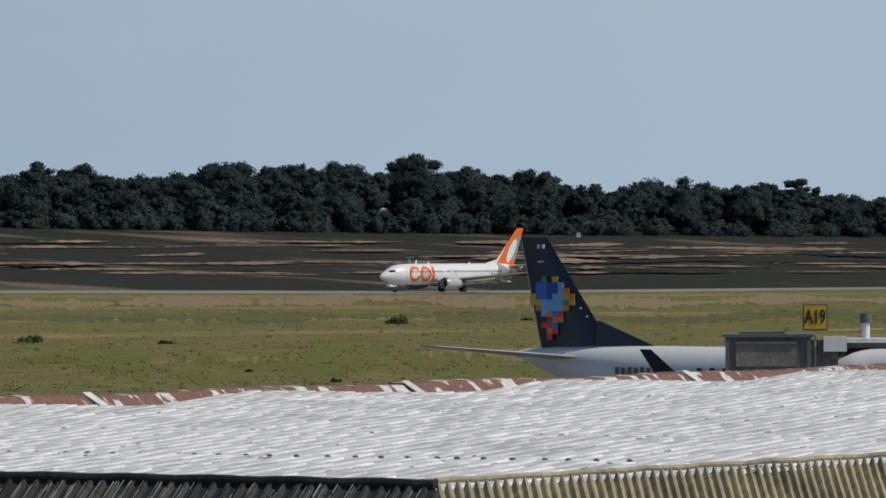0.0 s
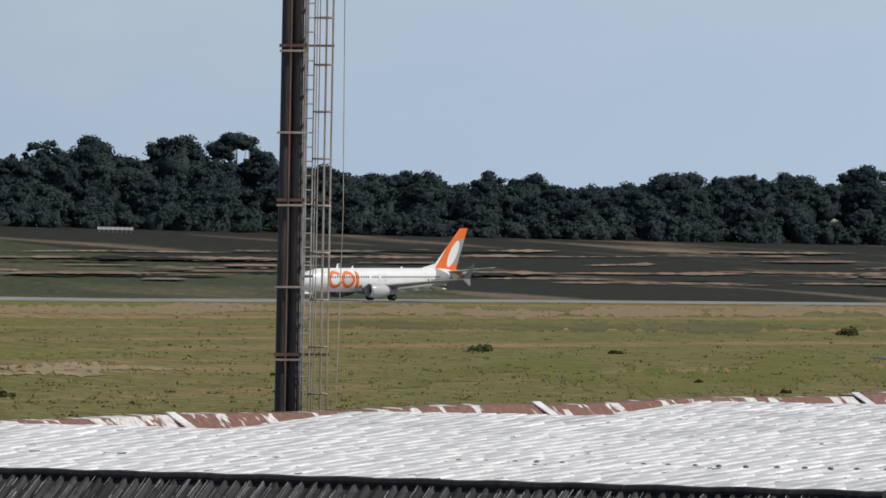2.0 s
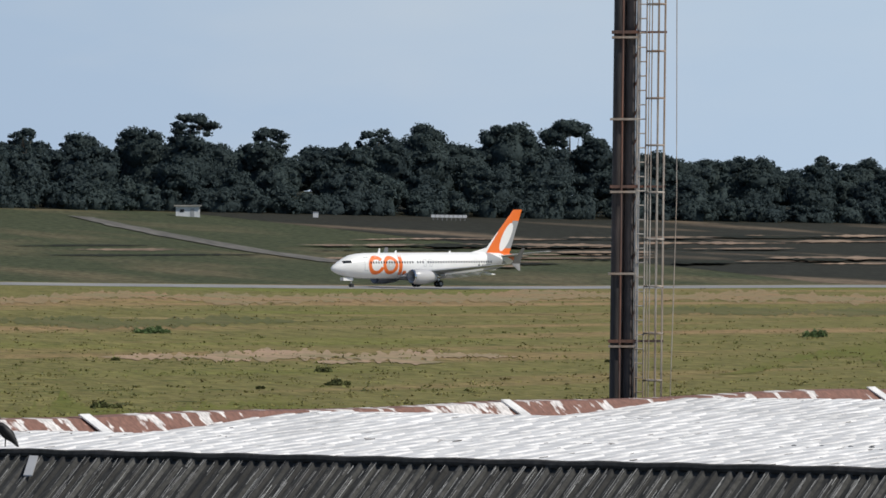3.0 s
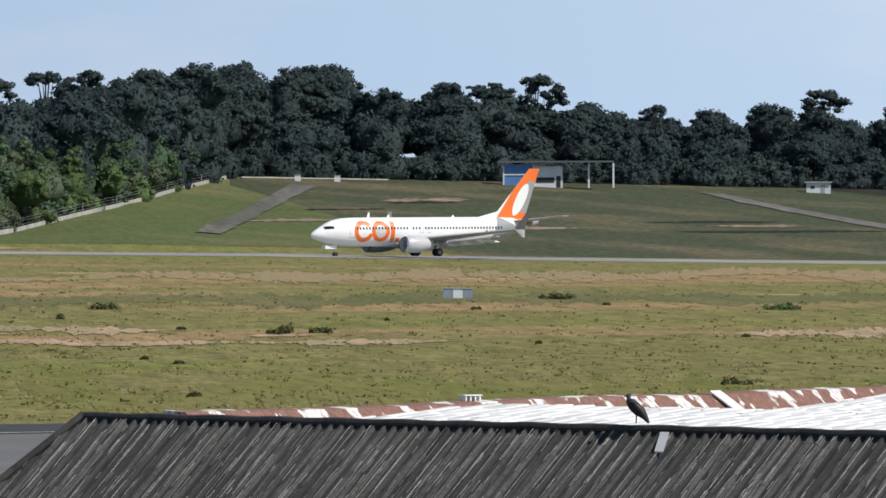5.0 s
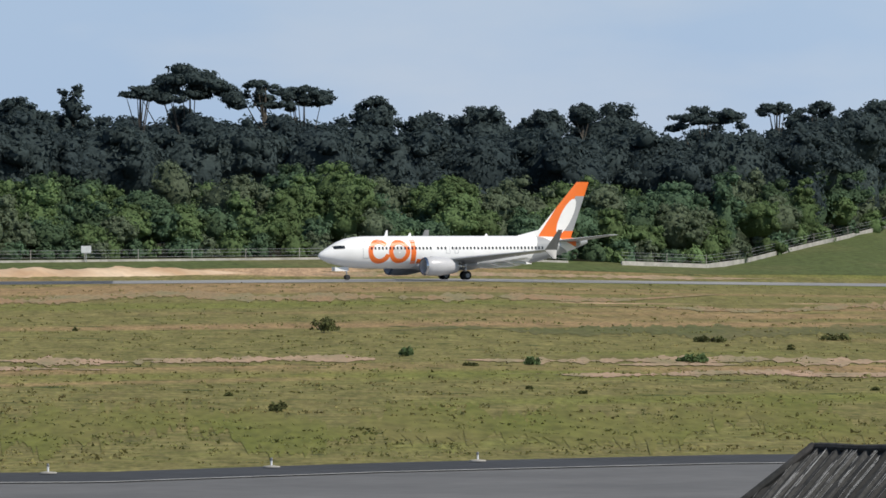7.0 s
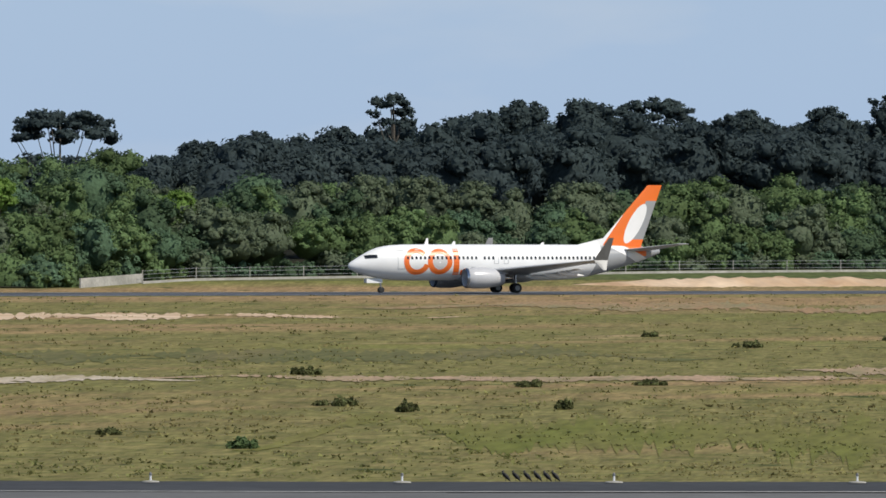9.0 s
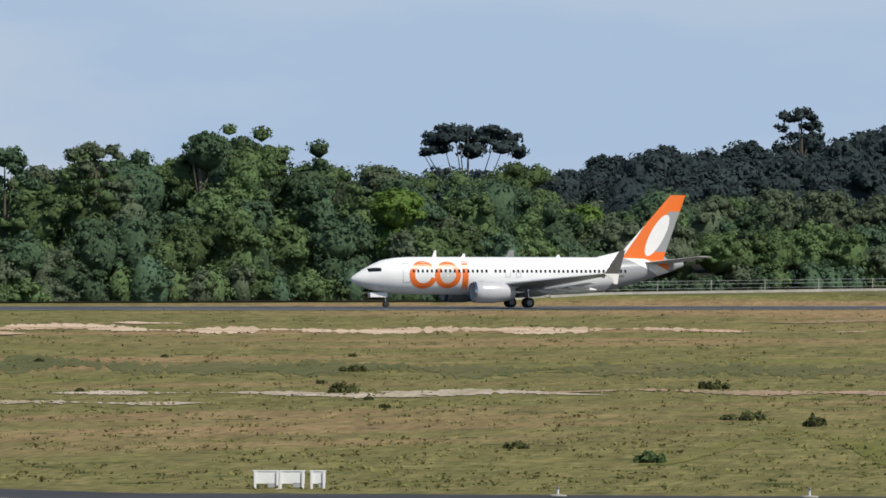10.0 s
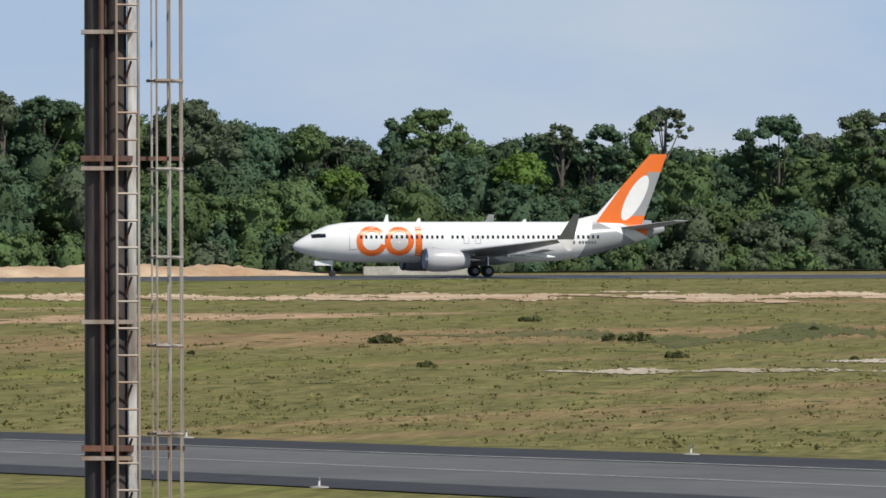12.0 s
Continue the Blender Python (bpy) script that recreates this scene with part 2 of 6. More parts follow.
# the foot of the woods behind the runway: how far behind it, and how high
FOOT_U = [-9000, -5900, -5700, -4800, -3800, -3300, -3050, -2880, -2500, -1400, 0, 1500]
FOOT_D = [48, 48, 62, 75, 80, 85, 200, 390, 410, 430, 470, 520]
FOOT_Z = [5.6, 5.8, 6.8, 7.6, 8.0, 6.2, 11.0, 15.6, 14.9, 12.0, 8.7, 6.0]


def foot(u):
    return runway_d(u) + lerp(u, FOOT_U, FOOT_D), lerp(u, FOOT_U, FOOT_Z)


def ground_z(u, d):
    rd, rz = runway_d(u), runway_z(u)
    near = lerp(u, EDGE_U, EDGE_D) + 20
    fd, fz = foot(u)
    z = lerp(d, [near, rd - 40, rd + 32, fd, fd + 300, fd + 900, 6000], [0, rz, rz, fz, fz + 6, fz + 8, fz + 8])
    return z


def sheet(name, mat, us, ds, lift, label, category, smooth=60):
    """A strip of the ground between distances ds(u) = (near, far, steps)."""
    g = Geo()
    vs, fs, n = [], [], 0
    for u in us:
        row = ds(u)
        n = len(row)
        for d in row:
            x, y = away(u, d)
            vs.append((x, y, ground_z(u, d) + lift))
    fs = [(i * n + j, (i + 1) * n + j, (i + 1) * n + j + 1, i * n + j + 1) for i in range(len(us) - 1) for j in range(n - 1)]
    me = bpy.data.meshes.new(name)
    me.from_pydata(vs, [], [f[::-1] for f in fs])
    me.update()
    me.polygons.foreach_set("use_smooth", [True] * len(fs))
    me.materials.append(mat)
    return tagged(new(name, me), label, category, kind="structure")


def ground_material():
    """Rough grass with dry stretches, green lush stretches and bare sandy soil."""
    m = bpy.data.materials.new("rough_grass")
    m.use_nodes = True
    n, l = m.node_tree.nodes, m.node_tree.links
    b = n["Principled BSDF"]
    b.inputs["Roughness"].default_value, b.inputs["Specular IOR Level"].default_value = 0.95, 0.1
    tc = n.new("ShaderNodeTexCoord")

    def tex(scale, turn=20.5, stretch=(1, 1, 1), detail=6.0):
        mp = n.new("ShaderNodeMapping")
        mp.vector_type = "TEXTURE"
        mp.inputs["Rotation"].default_value = (0, 0, radians(turn))
        mp.inputs["Scale"].default_value = stretch
        t = n.new("ShaderNodeTexNoise")
        t.inputs["Scale"].default_value, t.inputs["Detail"].default_value = scale, detail
        l.new(tc.outputs["Object"], mp.inputs[0]), l.new(mp.outputs[0], t.inputs["Vector"])
        return t.outputs["Fac"]

    def step(v, lo, hi):
        r = n.new("ShaderNodeMapRange")
        r.interpolation_type = "SMOOTHSTEP"
        r.inputs["From Min"].default_value, r.inputs["From Max"].default_value = lo, hi
        l.new(v, r.inputs["Value"])
        return r.outputs[0]

    def blend(fac, a, c):
        x = n.new("ShaderNodeMix")
        x.data_type = "RGBA"
        l.new(fac, x.inputs["Factor"])
        for s, val in (("A", a), ("B", c)):
            if isinstance(val, tuple):
                x.inputs[s].default_value = (*val, 1)
            else:
                l.new(val, x.inputs[s])
        return x.outputs["Result"]

    green = blend(step(tex(0.5), 0.35, 0.65), (0.128, 0.126, 0.042), (0.2, 0.172, 0.068))
    dry = blend(step(tex(1.2), 0.3, 0.7), (0.23, 0.165, 0.08), (0.3, 0.2, 0.105))
    lush = (0.15, 0.158, 0.042)
    c = blend(step(tex(0.012, stretch=(3, 0.5, 1)), 0.5, 0.62), green, dry)
    c = blend(step(tex(0.02, stretch=(3, 1, 1), detail=3), 0.55, 0.68), c, lush)
    c = blend(step(tex(0.03, stretch=(4, 1.1, 1), detail=8), 0.66, 0.7), c, (0.4, 0.27, 0.165))
    c = blend(step(tex(0.25, detail=8), 0.62, 0.7), c, (0.05, 0.065, 0.02))
    # fine growth, drawn out in depth
    grain, hs = n.new("ShaderNodeMath"), n.new("ShaderNodeHueSaturation")
    grain.operation = "MULTIPLY"
    for i, (sc, lo, hi) in enumerate(((2.6, 0.72, 1.28), (0.55, 0.8, 1.2))):
        r = n.new("ShaderNodeMapRange")
        r.inputs["From Min"].default_value, r.inputs["From Max"].default_value = 0.3, 0.7
        r.inputs["To Min"].default_value, r.inputs["To Max"].default_value = lo, hi
        l.new(tex(sc, -27, (1, 9, 1), 8), r.inputs["Value"])
        l.new(r.outputs[0], grain.inputs[i])
    l.new(grain.outputs[0], hs.inputs["Value"]), l.new(c, hs.inputs["Color"])
    c = hs.outputs[0]
    l.new(c, b.inputs["Base Color"])
    bp = n.new("ShaderNodeBump")
    bp.inputs["Strength"].default_value, bp.inputs["Distance"].default_value = 0.8, 0.25
    l.new(tex(1.5, detail=8), bp.inputs["Height"])
    l.new(bp.outputs[0], b.inputs["Normal"])
    return m


M["ground"] = ground_material()
US = list(range(-9600, 3001, 60))
ROUND = US + list(range(3500, 76400, 1000)) + [int(-9600 + math.tau * F)]


def ground_rows(u):
    rd, fd = runway_d(u), foot(u)[0]
    near = lerp(u, EDGE_U, EDGE_D)
    return list(np.concatenate([[0.5, 30, 80, 150, 250, 320], np.linspace(near, rd - 40, 60), [rd - 30, rd, rd + 30], np.linspace(rd + 40, fd + 30, 24), [fd + 150, fd + 300, fd + 900, 4900]]))


sheet("ground", M["ground"], ROUND, ground_rows, 0.0, "rough green and straw-coloured airfield grass with bare sandy patches", "grass field")
# the heath's colour is darkened to carry a cloud's shade over the rise
M["heath"] = material("cloud_shaded_heath", (0.03, 0.03, 0.023), 0.95, vary=0.45, scale=0.035, second=(0.2, 0.15, 0.105), patch=(0.57, 0.7), bump=0.2, detail=40, spec=0.1, along=(-44, 3, 2.2))
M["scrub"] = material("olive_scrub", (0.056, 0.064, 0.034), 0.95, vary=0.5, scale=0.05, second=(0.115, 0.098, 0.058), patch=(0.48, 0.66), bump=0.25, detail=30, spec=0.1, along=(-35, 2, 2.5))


def slope_rows(a, b):
    """Distances over the rise behind the runway, beginning later towards one end."""
    return lambda u: list(runway_d(u) + 33 + (foot(u)[0] + 25 - runway_d(u) - 33) * np.linspace(lerp(u, [a, b], [0.97, 0.0]), 1, 26))


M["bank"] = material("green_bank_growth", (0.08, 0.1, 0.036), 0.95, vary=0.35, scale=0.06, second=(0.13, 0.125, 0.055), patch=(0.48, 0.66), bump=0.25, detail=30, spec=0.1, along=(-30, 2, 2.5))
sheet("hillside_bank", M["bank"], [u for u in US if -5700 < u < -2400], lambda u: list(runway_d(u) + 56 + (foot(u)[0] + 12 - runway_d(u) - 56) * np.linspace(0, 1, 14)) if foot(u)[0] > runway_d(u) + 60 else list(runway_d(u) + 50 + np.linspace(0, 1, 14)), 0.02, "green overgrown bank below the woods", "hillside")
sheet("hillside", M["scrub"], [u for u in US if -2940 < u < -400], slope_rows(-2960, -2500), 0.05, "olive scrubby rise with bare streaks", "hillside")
sheet("hillside_heath", M["heath"], [u for u in US if u > -1900], slope_rows(-1900, -700), 0.08, "heath on the rise with cloud-shade colour and pale eroded streaks", "hillside")
# pale colour stands in for the sky reflected at a grazing angle
M["pale_runway"] = material("sky_pale_runway", (0.3, 0.29, 0.28), 0.7, vary=0.2, scale=0.05, second=(0.2, 0.195, 0.19), bump=0.01)
sheet("runway_worn", M["pale_runway"], [u for u in US if u >= -4380], lambda u: list(np.linspace(runway_d(u) - 27, runway_d(u) + 27, 7)), 0.03, "runway stretch coloured pale for sky reflection", "runway")
sheet("runway", M["asphalt"], [u for u in US if u <= -4380], lambda u: list(np.linspace(runway_d(u) - 27, runway_d(u) + 27, 7)), 0.03, "long dark grey asphalt runway across the airfield", "runway")
for side, off in (("near", -24.5), ("far", 23.5)):
    sheet("runway_line_" + side, M["line"], US, lambda u: [runway_d(u) + off, runway_d(u) + off + 1.1], 0.05, "worn white edge line along the runway", "road marking")
TU = [u for u in US if u < -2500]
sheet("apron", M["taxi"], [u for u in US if u < 2900], lambda u: [3, 100, 200, 290, lerp(u, EDGE_U, EDGE_D) - 8 if u > -5600 else 300], 0.02, "grey asphalt apron and taxiway lane", "apron")
sheet("taxiway", M["taxi"], [u for u in TU if u <= -5200], lambda u: [lerp(u, EDGE_U, EDGE_D) - 62, lerp(u, EDGE_U, EDGE_D) - 40, lerp(u, EDGE_U, EDGE_D) - 8], 0.035, "grey asphalt taxiway curving beside the grass", "taxiway")
sheet("taxiway_shoulder", M["dark_asphalt"], TU, lambda u: [lerp(u, EDGE_U, EDGE_D) - 9, lerp(u, EDGE_U, EDGE_D) + 6], 0.05, "dark asphalt shoulder along the taxiway", "taxiway")
sheet("taxiway_wear", M["dark_asphalt"], [u for u in TU if u <= -5200], lambda u: [lerp(u, EDGE_U, EDGE_D) - 62, lerp(u, EDGE_U, EDGE_D) - 50], 0.06, "dark tyre-worn asphalt along the taxiway", "taxiway")
sheet("taxiway_centre_line", M["line"], [u for u in TU if u <= -5200], lambda u: [lerp(u, EDGE_U, EDGE_D) - 31, lerp(u, EDGE_U, EDGE_D) - 30.6], 0.07, "faded line along the taxiway", "road marking")
sheet("taxiway_line", M["line"], TU, lambda u: [lerp(u, EDGE_U, EDGE_D) - 9.4, lerp(u, EDGE_U, EDGE_D) - 8.8], 0.075, "pale painted edge line on the taxiway", "road marking")


def ragged(name, u0, u1, dep, half, mat, label, back=None, gaps=0.0, seed=0.0, lift=0.03):
    """An irregular patch of bare soil or dry growth lying along the field."""
    g = Geo()
    us = np.arange(u0, u1, 5)
    rows = []
    for u in us:
        k = (u - u0) / (u1 - u0)
        end = min(1, 6 * k, 6 * (1 - k))
        n1, n2 = noise.noise((u / 130, seed, 0)), noise.noise((u / 40, seed, 5))
        w = half * max(0.02, end * (0.65 + 0.7 * n1 + 0.45 * n2 + 0.6 * noise.noise((u / 13, seed, 3)) + (0.45 if back is None else 0.1) * noise.noise((u / 6, seed, 4))) - gaps * max(0, noise.noise((u / 210, seed, 8)) * 2))
        c = dep + half * 1.1 * noise.noise((u / 260, seed, 2))
        if back == "rise":
            lo, hi = dist_rise(u, c + w), dist_rise(u, c - w)
        elif back is None:
            lo, hi = dist_of(u, c + w), dist_of(u, max(c - w, 104))
        else:
            lo, hi = runway_d(u) + back - w, runway_d(u) + back + w
        rows.append([(u, lo + (hi - lo) * j / 4) for j in range(5)])
    vs = []
    for r in rows:
        for u, d in r:
            x, y = away(u, d)
            vs.append((x, y, ground_z(u, d) + lift))
    g.add(vs, [(i * 5 + j, i * 5 + j + 1, (i + 1) * 5 + j + 1, (i + 1) * 5 + j) for i in range(len(rows) - 1) for j in range(4)])
    return part(name, g, mat, None, label, 60, "structure", "ground")


def dist_of(u, dep):
    """Distance at which the ground lies that many steps under the eye's level."""
    ds = np.linspace(300, runway_d(u) - 34, 150)
    rd, rz, near = runway_d(u), runway_z(u), lerp(u, EDGE_U, EDGE_D) + 20
    zs = np.interp(ds, [near, rd - 40], [0, rz])
    return float(np.interp(-dep, -(EYE.z - zs) * F / ds, ds))


def dist_rise(u, dep):
    """The same, on the rise behind the runway."""
    rd, fd = runway_d(u), foot(u)[0]
    ds = np.linspace(rd + 34, fd + 20, 120)
    zs = np.interp(ds, [rd + 32, fd, fd + 300], [runway_z(u), foot(u)[1], foot(u)[1] + 6])
    return float(np.interp(-dep, -(EYE.z - zs) * F / ds, ds))


M["lush"] = material("lush_grass", (0.122, 0.132, 0.03), 0.95, vary=0.25, scale=0.12, second=(0.16, 0.145, 0.048), bump=0.06, detail=12, spec=0.1, along=True)
M["dull_green"] = material("dull_green_grass", (0.1, 0.105, 0.04), 0.95, vary=0.25, scale=0.15, second=(0.14, 0.125, 0.055), bump=0.06, detail=12, spec=0.1, along=True)
M["pale_soil"] = material("pale_soil", (0.5, 0.42, 0.33), 0.95, vary=0.25, scale=0.5, second=(0.34, 0.28, 0.18), bump=0.04, along=True)
M["red_soil"] = material("reddish_soil", (0.38, 0.25, 0.16), 0.95, vary=0.25, scale=0.4, second=(0.22, 0.18, 0.085), bump=0.04, along=True)
M["dry"] = material("dry_grass", (0.27, 0.165, 0.075), 0.95, vary=0.3, scale=0.3, second=(0.2, 0.17, 0.075), bump=0.06, detail=9, along=True)
M["gravel"] = material("grey_gravel", (0.125, 0.115, 0.1), 0.95, vary=0.35, scale=0.05, second=(0.075, 0.072, 0.055), bump=0.06, detail=14, along=True)
for nm, u0, u1, dep, half, mat, lab, back, gaps in (
        ("lush_strip", -5600, -1400, 345, 42, "lush", "lush yellow-green grass along the field's edge", None, 0.3),
        ("lush_strip", -900, 1500, 252, 34, "lush", "lush green grass in the middle of the field", None, 0.3),
        ("green_strip", -3900, -1500, 178, 13, "dull_green", "dull dark green grass strip across the field", None, 0.4),
        ("green_strip", -1300, 1500, 165, 11, "dull_green", "dull dark green grass strip across the field", None, 0.4),
        ("green_strip", -7400, -4700, 205, 14, "dull_green", "dull dark green grass strip across the field", None, 0.6),
        ("sand_patch", -8500, -5150, 137, 7.5, "sand", "pale sandy strip in the grass beside the runway", None, 0.7),
        ("sand_patch", -7180, -6350, 268, 5.5, "pale_soil", "narrow pale sandy strip across the field", None, 0.5),
        ("sand_patch", -6700, -5650, 250, 6, "pale_soil", "narrow pale sandy strip across the field", None, 0.9),
        ("soil_patch", -5800, -4350, 246, 6, "red_soil", "worn reddish track across the field", None, 0.5),
        ("soil_patch", -4620, -3850, 230, 9, "red_soil", "bare reddish patch in the grass", None, 0.6),
        ("soil_patch", -3760, -2950, 232, 8, "red_soil", "bare reddish patch in the grass", None, 0.8),
        ("soil_patch", -3700, -2350, 255, 7, "red_soil", "bare reddish patch in the grass", None, 1.2),
        ("soil_patch", -2000, -1250, 242, 14, "red_soil", "bare reddish patch in the grass", None, 0.7),
        ("sand_mound", -4100, -3200, 0, 7, "red_soil", "bare reddish verge behind the runway", 42, 0.8),
        ("dry_grass", -3600, 1300, 138, 11, "dry", "orange-brown dry grass strip beside the runway", None, 0.2),
        ("dry_grass", -5400, -3300, 118, 9, "dry", "orange-brown dry grass strip beside the runway", None, 0.5)):
    bare = back is None and ("sand" in nm or "soil" in nm)
    ragged(nm, u0, u1, dep, half * (0.9 if bare else 1), mat, lab, back, gaps, u0 * 0.01, 0.03 if "strip" in nm else 0.05)
    # thin broken streaks beside each bare patch
    for k in range(int((u1 - u0) / 260) if bare else 0):
        q = noise.noise((u0, k * 1.7, 3)), noise.noise((u0, k * 2.3, 9))
        a = u0 + (u1 - u0) * (0.5 + 0.8 * q[0])
        ragged(nm, a - 90 - 60 * q[1], a + 110 + 90 * q[1], dep + half * 3.2 * q[1], half * 0.38, mat, lab, None, 0.6, a * 0.01 + k, 0.055 + 0.002 * k)
M["eroded"] = material("eroded_sand", (0.3, 0.22, 0.16), 0.95, vary=0.35, scale=0.06, second=(0.14, 0.105, 0.08), bump=0.1, detail=20, spec=0.1)
M["gully"] = material("dark_gully_growth", (0.03, 0.032, 0.023), 0.95, vary=0.4, scale=0.06, bump=0.1, detail=20, spec=0.1)
rise_rng = random.Random(5)
for k in range(96):
    dep = rise_rng.uniform(34, 92)
    ln = rise_rng.uniform(90, 420)
    u0 = rise_rng.uniform(-1650, 1250)
    pale = k % 4 != 0
    ragged("eroded_streak" if pale else "gully", u0, u0 + ln, dep, rise_rng.uniform(1.0, 3.4) if pale else rise_rng.uniform(1.5, 3.5), "eroded" if pale else "gully", "pale eroded streak on the dark rise" if pale else "dark overgrown gully on the rise", "rise", 0.8, k * 3.7, 0.16 + 0.005 * k)
for u0, u1, dep, half, mat in ((-2620, -2450, 5, 5, "eroded"), (-2600, -2470, 9, 2.5, "gully"), (-2500, -2250, 55, 3, "eroded"), (-2150, -1900, 45, 2, "gully"), (-2760, -2600, 20, 1.5, "gully"), (-2100, -1700, 62, 2, "gully"), (-2050, -1850, 52, 2.5, "eroded"), (-2860, -2560, 40, 3, "eroded")):
    ragged("eroded_streak" if mat == "eroded" else "gully", u0, u1, dep, half, mat, "bare eroded cut in the scrubby slope" if mat == "eroded" else "dark scrubby hollow on the slope", "rise", 0.5, u0 * 0.1, 0.12)


def sand_bank(u0, u1, back, high, label, mat="sand"):
    """A low uneven bank of bare sand heaped along the runway."""
    g, rings = Geo(), []
    for u in np.arange(u0, u1 + 1, 12):
        k = (u - u0) / (u1 - u0)
        end = min(1, 5 * k, 5 * (1 - k))
        h = high * end * (0.75 + 0.4 * noise.noise((u / 90, back, 1)) + 0.3 * noise.noise((u / 30, back, 2)))
        ring = []
        for off, q in ((-7, -0.05), (-4.5, 0.35), (-2, 0.8), (0, 1.0), (3, 0.9), (6, -0.05)):
            d = runway_d(u) + back + off * (0.05 + 0.95 * end) * (0.8 + 0.5 * noise.noise((u / 25, off, 3)))
            x, y = away(u, d)
            ring.append(Vector((x, y, ground_z(u, d) + max(q * h, -0.05) + 0.3 * h * noise.noise((u / 14, off, 6)))))
        rings.append(ring)
    g.loft(rings, closed=False)
    return part("sand_bank", g, mat, None, label, 60, "structure", "ground")


sand_bank(-8700, -7490, 38, 1.5, "bare pale sand bank behind the runway")
sand_bank(-5000, -4130, 46, 0.95, "bare orange sand heap behind the runway")
def dirt_road(points, label, mat):
    """A track on the rise: points of (direction, steps under the eye's level, half width)."""
    g = Geo()
    vs = []
    n = 40
    for k in range(n + 1):
        q = k / n * (len(points) - 1)
        u, dep, h = (lerp(q, range(len(points)), [p[i] for p in points]) for i in range(3))
        h *= 1 + 0.3 * noise.noise((k / 3, 0, 7))
        for j in (-1, -0.3, 0.3, 1):
            uu = u + h * j
            d = dist_rise(u, dep)
            x, y = away(uu, d)
            vs.append((x, y, ground_z(uu, d) + 0.2))
    g.add(vs, [(i * 4 + j, i * 4 + j + 1, (i + 1) * 4 + j + 1, (i + 1) * 4 + j) for i in range(n) for j in range(3)])
    return part("dirt_road", g, mat, None, label, 60, "structure", "track")


dirt_road([(-2918, 62, 24), (-2890, 47, 24), (-2857, 34, 22), (-2797, 2, 20), (-2750, -22, 24)], "grey dirt track winding up the green rise", "gravel")
dirt_road([(-1560, 78, 50), (-1722, 55, 40), (-1870, 28, 34), (-1960, 10, 28), (-2030, -6, 20)], "grey dirt track climbing the scrubby rise", "gravel")


# ---- woods ----
rng = np.random.default_rng(7)


def fold_mesh(name, verts, tris, n_flat, mat, label, category, kind, parent):
    """A mesh of triangles; the first n_flat are leaf blades, the rest are rounded hearts."""
    n = len(tris)
    me = bpy.data.meshes.new(name)
    me.vertices.add(len(verts))
    me.vertices.foreach_set("co", verts.astype(np.float32).ravel())
    me.loops.add(3 * n)
    me.loops.foreach_set("vertex_index", tris.astype(np.int32).ravel())
    me.polygons.add(n)
    me.polygons.foreach_set("loop_start", np.arange(0, 3 * n, 3, dtype=np.int32))
    me.polygons.foreach_set("use_smooth", np.arange(n) >= n_flat)
    me.update(calc_edges=True)
    me.materials.append(M[mat])
    ob = new(name, me)
    if parent:
        ob.parent = parent
    return tagged(ob, label, category, kind=kind)


def leaf_mesh(name, centres, normals, sizes, mat, label, category, kind="stuff", parent=None, hearts=()):
    """One mesh of small leaf sprays over the solid hearts of their clumps."""
    n = len(centres)
    ref = rng.normal(size=(n, 3))
    a = np.cross(normals, ref)
    a /= np.linalg.norm(a, axis=1)[:, None] + 1e-9
    b = np.cross(normals, a)
    s = sizes[:, None]
    v = np.stack([centres - a * s - b * s * 0.4, centres + a * s - b * s * 0.3 + normals * s * 0.2, centres + b * s * 0.9], 1).reshape(-1, 3)
    tris = np.arange(3 * n).reshape(-1, 3)
    if len(hearts):
        at, more = 3 * n, []
        for q in hearts:
            more.append(at + (LUMPS[0][1] if len(q) == len(LUMPS[0][0]) else LUMPS[1][1]))
            at += len(q)
        tris = np.concatenate([tris] + more)
        v = np.concatenate([v] + list(hearts))
    return fold_mesh(name, v, tris, n, mat, label, category, kind, parent)


